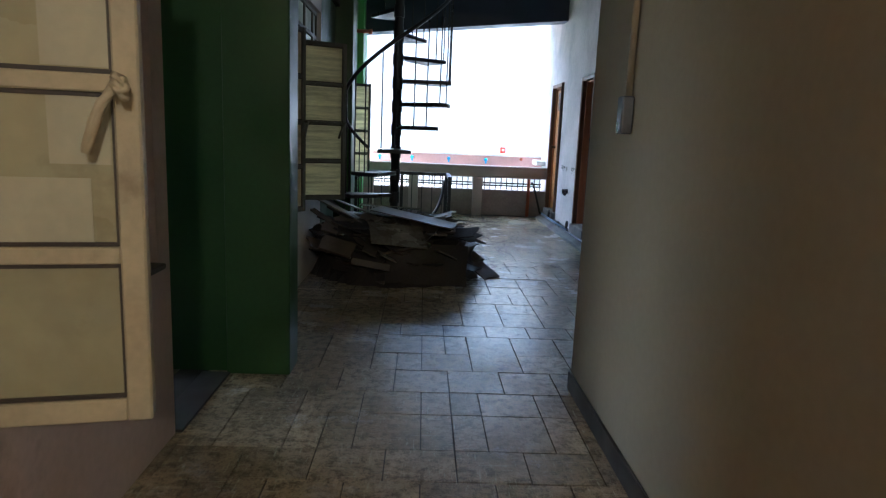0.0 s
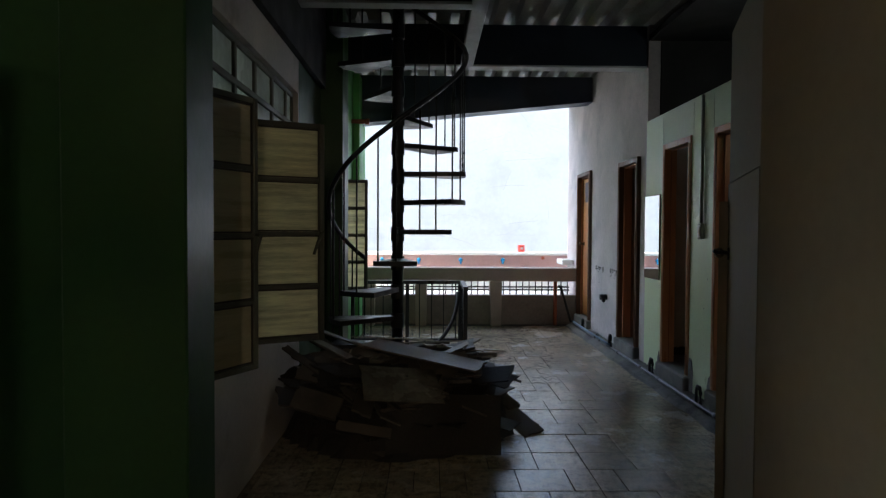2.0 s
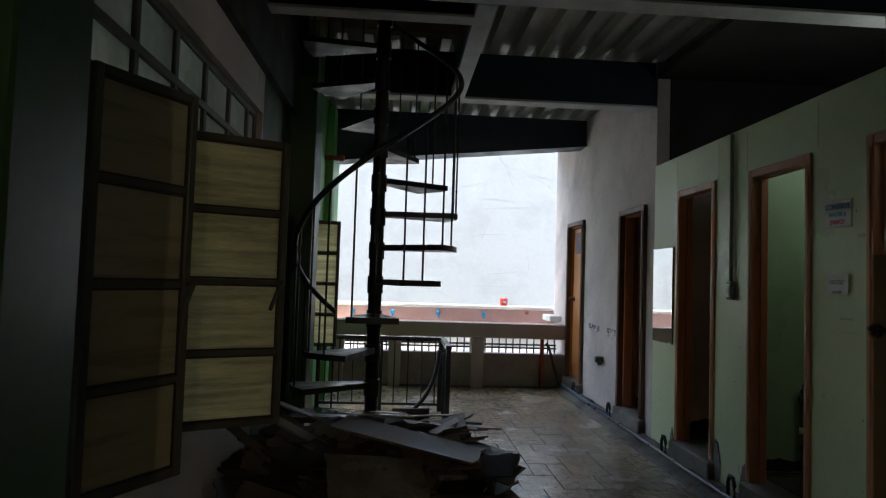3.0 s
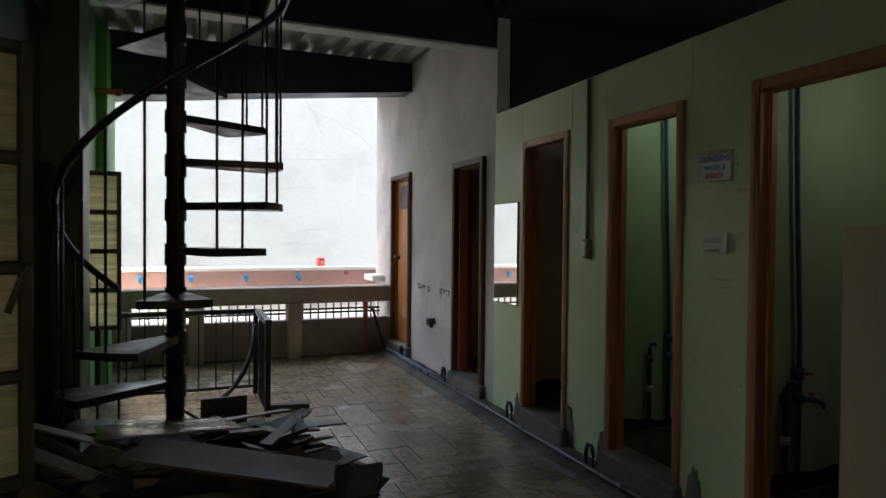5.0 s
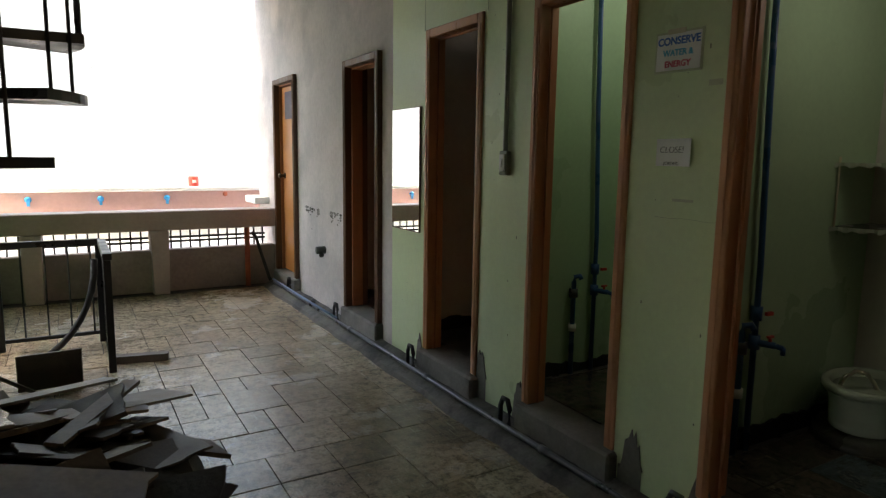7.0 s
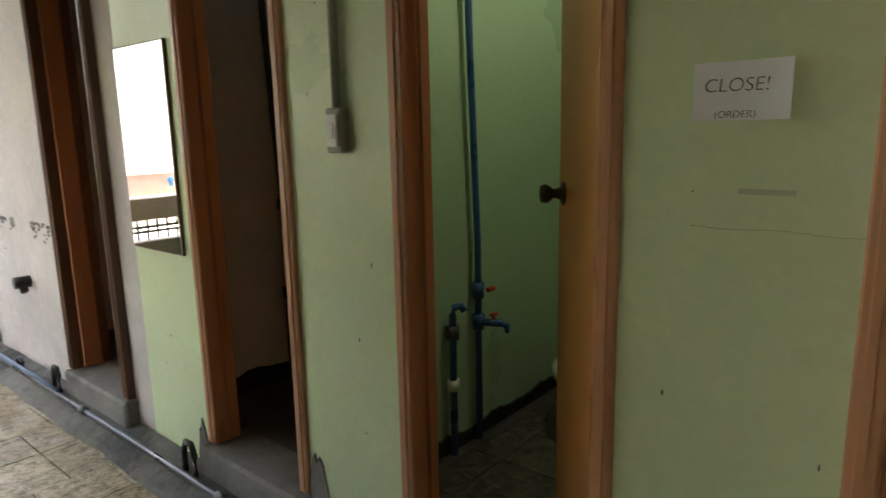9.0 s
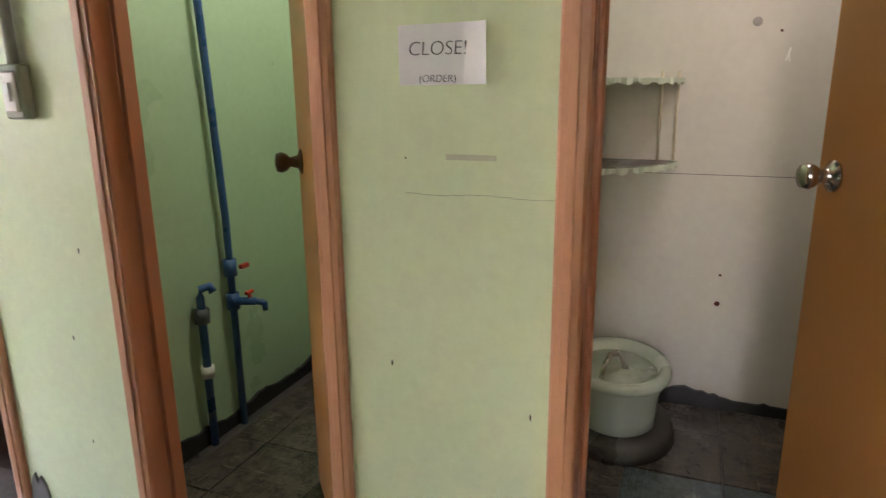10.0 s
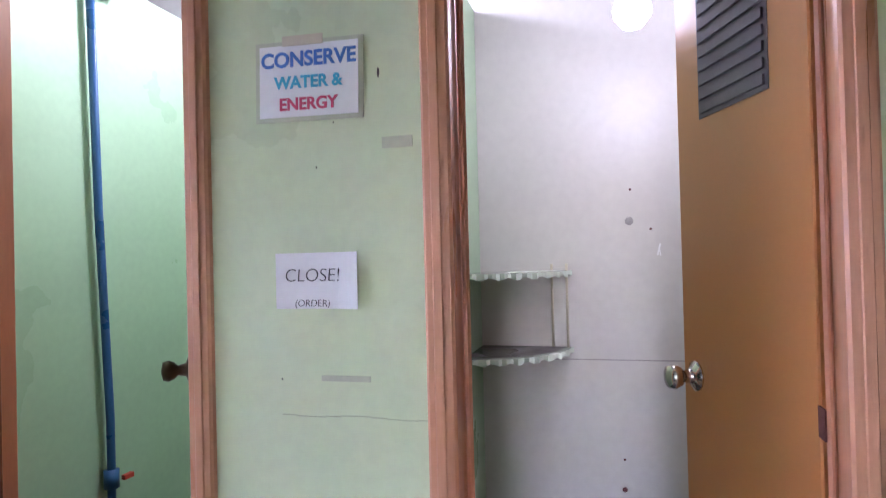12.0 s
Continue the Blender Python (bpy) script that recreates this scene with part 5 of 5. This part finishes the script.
# Black board put where the heap has only a dark hollow.
scrap(0.36, 6.30, 0.20, 0.72, 0.36, 0.012, 76, 2, 4, M["rubble"], "near-black board standing for the dark hollow in the heap")
for k in range(70):
    a, r = rng.uniform(0, 2 * math.pi), math.sqrt(rng.uniform(0, 1)) * 0.9
    x, y = 0.08 + 0.74 * r * math.cos(a), 7.02 + 0.78 * r * math.sin(a)
    h = heap_height(x, y) * 0.82
    L, W = rng.uniform(0.22, 0.65), rng.uniform(0.05, 0.26)
    if y > 7.3 and abs(x) < 0.25:
        L *= 0.5
    tilt = 24 * r
    scrap(x, y, h + 0.03, L, W, rng.uniform(0.008, 0.02), rng.uniform(-14, 14) + tilt * -math.sin(a), rng.uniform(-14, 14) + tilt * math.cos(a),
          rng.uniform(0, 180), M["ply"] if rng.random() < 0.9 else M["ply_pale"], "broken plywood scrap in the heap")

# Front boards mostly near black: the heap's shaded front is in their colour.
for k in range(58):
    x = rng.uniform(-0.44, 0.62)
    edge = 6.26 + 0.25 * (x / 0.8) ** 2
    z = 0.03 + 0.45 * k / 58
    lean = 16 if x < -0.1 else 2
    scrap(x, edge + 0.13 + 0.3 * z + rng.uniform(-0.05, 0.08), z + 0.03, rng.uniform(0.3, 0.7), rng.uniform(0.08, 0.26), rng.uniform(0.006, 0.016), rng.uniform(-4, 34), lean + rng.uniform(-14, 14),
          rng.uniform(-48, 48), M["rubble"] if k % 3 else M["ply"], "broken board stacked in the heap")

# rubble in the side room
heap2 = thing("rubble_heap", (-3.1, 7.0, 0), "dark heap of broken furniture and scrap in the side room", "rubble", "", "stuff")
bm = bmesh.new()
for k in range(160):
    a, r = rng.uniform(0, 6.3), math.sqrt(rng.random())
    z = max(0.02, 0.75 * (1 - r) * rng.random() + 0.02)
    s = rng.uniform(0.08, 0.45)
    box(bm, -s, s, -s * 0.2, s * 0.2, -0.012, 0.012, pose(1.0 * r * math.cos(a), 0.8 * r * math.sin(a), z, rng.uniform(-40, 40), rng.uniform(-40, 40), rng.uniform(0, 180)))
part("scraps", bm, M["rubble"], heap2)
bm = bmesh.new()
for k in range(60):
    s = rng.uniform(0.05, 0.22)
    box(bm, -s, s, -s * 0.5, s * 0.5, -0.006, 0.006, pose(rng.uniform(-1.2, 0.9), rng.uniform(-2.2, -0.6), 0.012, rng.uniform(-4, 4), rng.uniform(-4, 4), rng.uniform(0, 180)))
part("papers", bm, M["ply_pale"], heap2, "pale litter on the floor")

# ---- floor tiles ----
TW, GAP = 0.292, 0.0048
shared = {}


def tile_mesh(w, d):
    key = (round(w, 3), round(d, 3))
    if key not in shared:
        bm = boxes((GAP / 2, w - GAP / 2, GAP / 2, d - GAP / 2, -0.012, 0.0), bevel=0.0012)
        shared[key] = mesh_of("tile", bm, M["tile"])
    return shared[key]


rng = random.Random(5)
far = bmesh.new()
count = 0
DEPTHS = (0.286, 0.356, 0.25, 0.352, 0.27, 0.31)
y = 4.226 - 3 * sum(DEPTHS) - DEPTHS[0]
row = 5
while y < 11.6:
    d = min(DEPTHS[row % 6], 11.66 - y)
    x = 0.334 - 5 * TW + (TW * 0.5 if row % 3 == 2 else 0.0)
    while x < 2.44:
        x1 = x + TW
        half = rng.random() < 0.12
        for xa, xb in (((x, x + TW / 2), (x + TW / 2, x1)) if half else ((x, x1),)):
            lo, hi = max(xa, -0.84), min(xb, 2.40)
            if hi - lo < 0.04 or (lo > 1.1 and y < 3.6):
                continue
            tilt = (rng.uniform(-0.25, 0.25), rng.uniform(-0.25, 0.25), 0)
            lift = rng.uniform(-0.0015, 0.0015)
            if 2.2 < y < 9.2 and count < 300:
                ob = new("tile", tile_mesh(hi - lo, d))
                ob.matrix_world = pose(lo, y, lift, *tilt)
                ob.parent = floor
                count += 1
            else:
                box(far, lo + GAP / 2, hi - GAP / 2, y + GAP / 2, y + d - GAP / 2, -0.012, lift)
        x = x1
    y += d + 0.0001
    row += 1
tagged(part("tiles_beyond", far, M["tile"], floor), "worn floor tiles further along", "", "", "stuff")


# ---- cement patches at the door feet, latch and small marks ----
rng = random.Random(12)
for y0, w, h in ((5.99 + 0.14, 0.12, 0.22), (6.47, 0.13, 0.26), (7.24, 0.10, 0.24), (7.60, 0.12, 0.30), (8.33, 0.09, 0.2)):
    t = thing("cement_patch", (2.44, y0, 0.05), "rough grey cement patch at the foot of the wall", "patch", "cement patches at the door feet")
    bm = bmesh.new()
    n = 12
    top = [h * (0.35 + 0.65 * math.sin(math.pi * (k + 0.5) / n)) + rng.uniform(-0.03, 0.03) for k in range(n + 1)]
    a = [bm.verts.new((-0.006, -w / 2 + w * k / n, 0.0)) for k in range(n + 1)]
    b = [bm.verts.new((-0.006, -w / 2 + w * k / n, top[k])) for k in range(n + 1)]
    c = [bm.verts.new((0.0, -w / 2 + w * k / n, top[k] + 0.006)) for k in range(n + 1)]
    for k in range(n):
        bm.faces.new((a[k], a[k + 1], b[k + 1], b[k]))
        bm.faces.new((b[k], b[k + 1], c[k + 1], c[k]))
    part("patch", bm, M["concrete"], t)
for k in range(22):
    y, z = rng.choice((rng.uniform(6.17, 6.5), rng.uniform(7.27, 7.62), rng.uniform(8.35, 8.7))), rng.uniform(0.35, 2.2)
    t = thing("wall_nick", (2.44, y, z), "small dark nick in the green paint", "damage", "nicks in the green wall")
    bm = bmesh.new()
    r = rng.uniform(0.0010, 0.0022)
    lathe(bm, [(r, 0.0), (r, 0.0008), (r * 0.5, 0.0012)], 7, pose(0, 0, 0, 0, -90, 0), 1.0 + rng.random() * 4, 1.0)
    part("nick", bm, M["base"], t)

# tiles on the stall floors
stall_floor = bpy.data.objects["floor_stalls"]
rng = random.Random(77)
for ya, yb in ((5.335, 6.29), (6.36, 7.41)):
    gx = 2.43
    while gx < 3.81:
        gy = 5.465 - 0.3
        while gy < yb:
            lo_x, hi_x = max(gx, 2.605), min(gx + 0.3, 3.845)
            lo_y, hi_y = max(gy, ya), min(gy + 0.3, yb)
            if hi_x - lo_x > 0.03 and hi_y - lo_y > 0.03:
                blue = abs(gx - 3.03) < 0.05 and 5.4 < gy < 5.9
                bm = boxes((0.002, hi_x - lo_x - 0.002, 0.002, hi_y - lo_y - 0.002, 0.0, 0.006), bevel=0.002)
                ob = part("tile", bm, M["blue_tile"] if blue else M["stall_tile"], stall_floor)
                ob.matrix_world = pose(lo_x, lo_y, 0.1795 + rng.uniform(-0.001, 0.001), rng.uniform(-0.2, 0.2), rng.uniform(-0.2, 0.2))
            gy += 0.3
        gx += 0.3
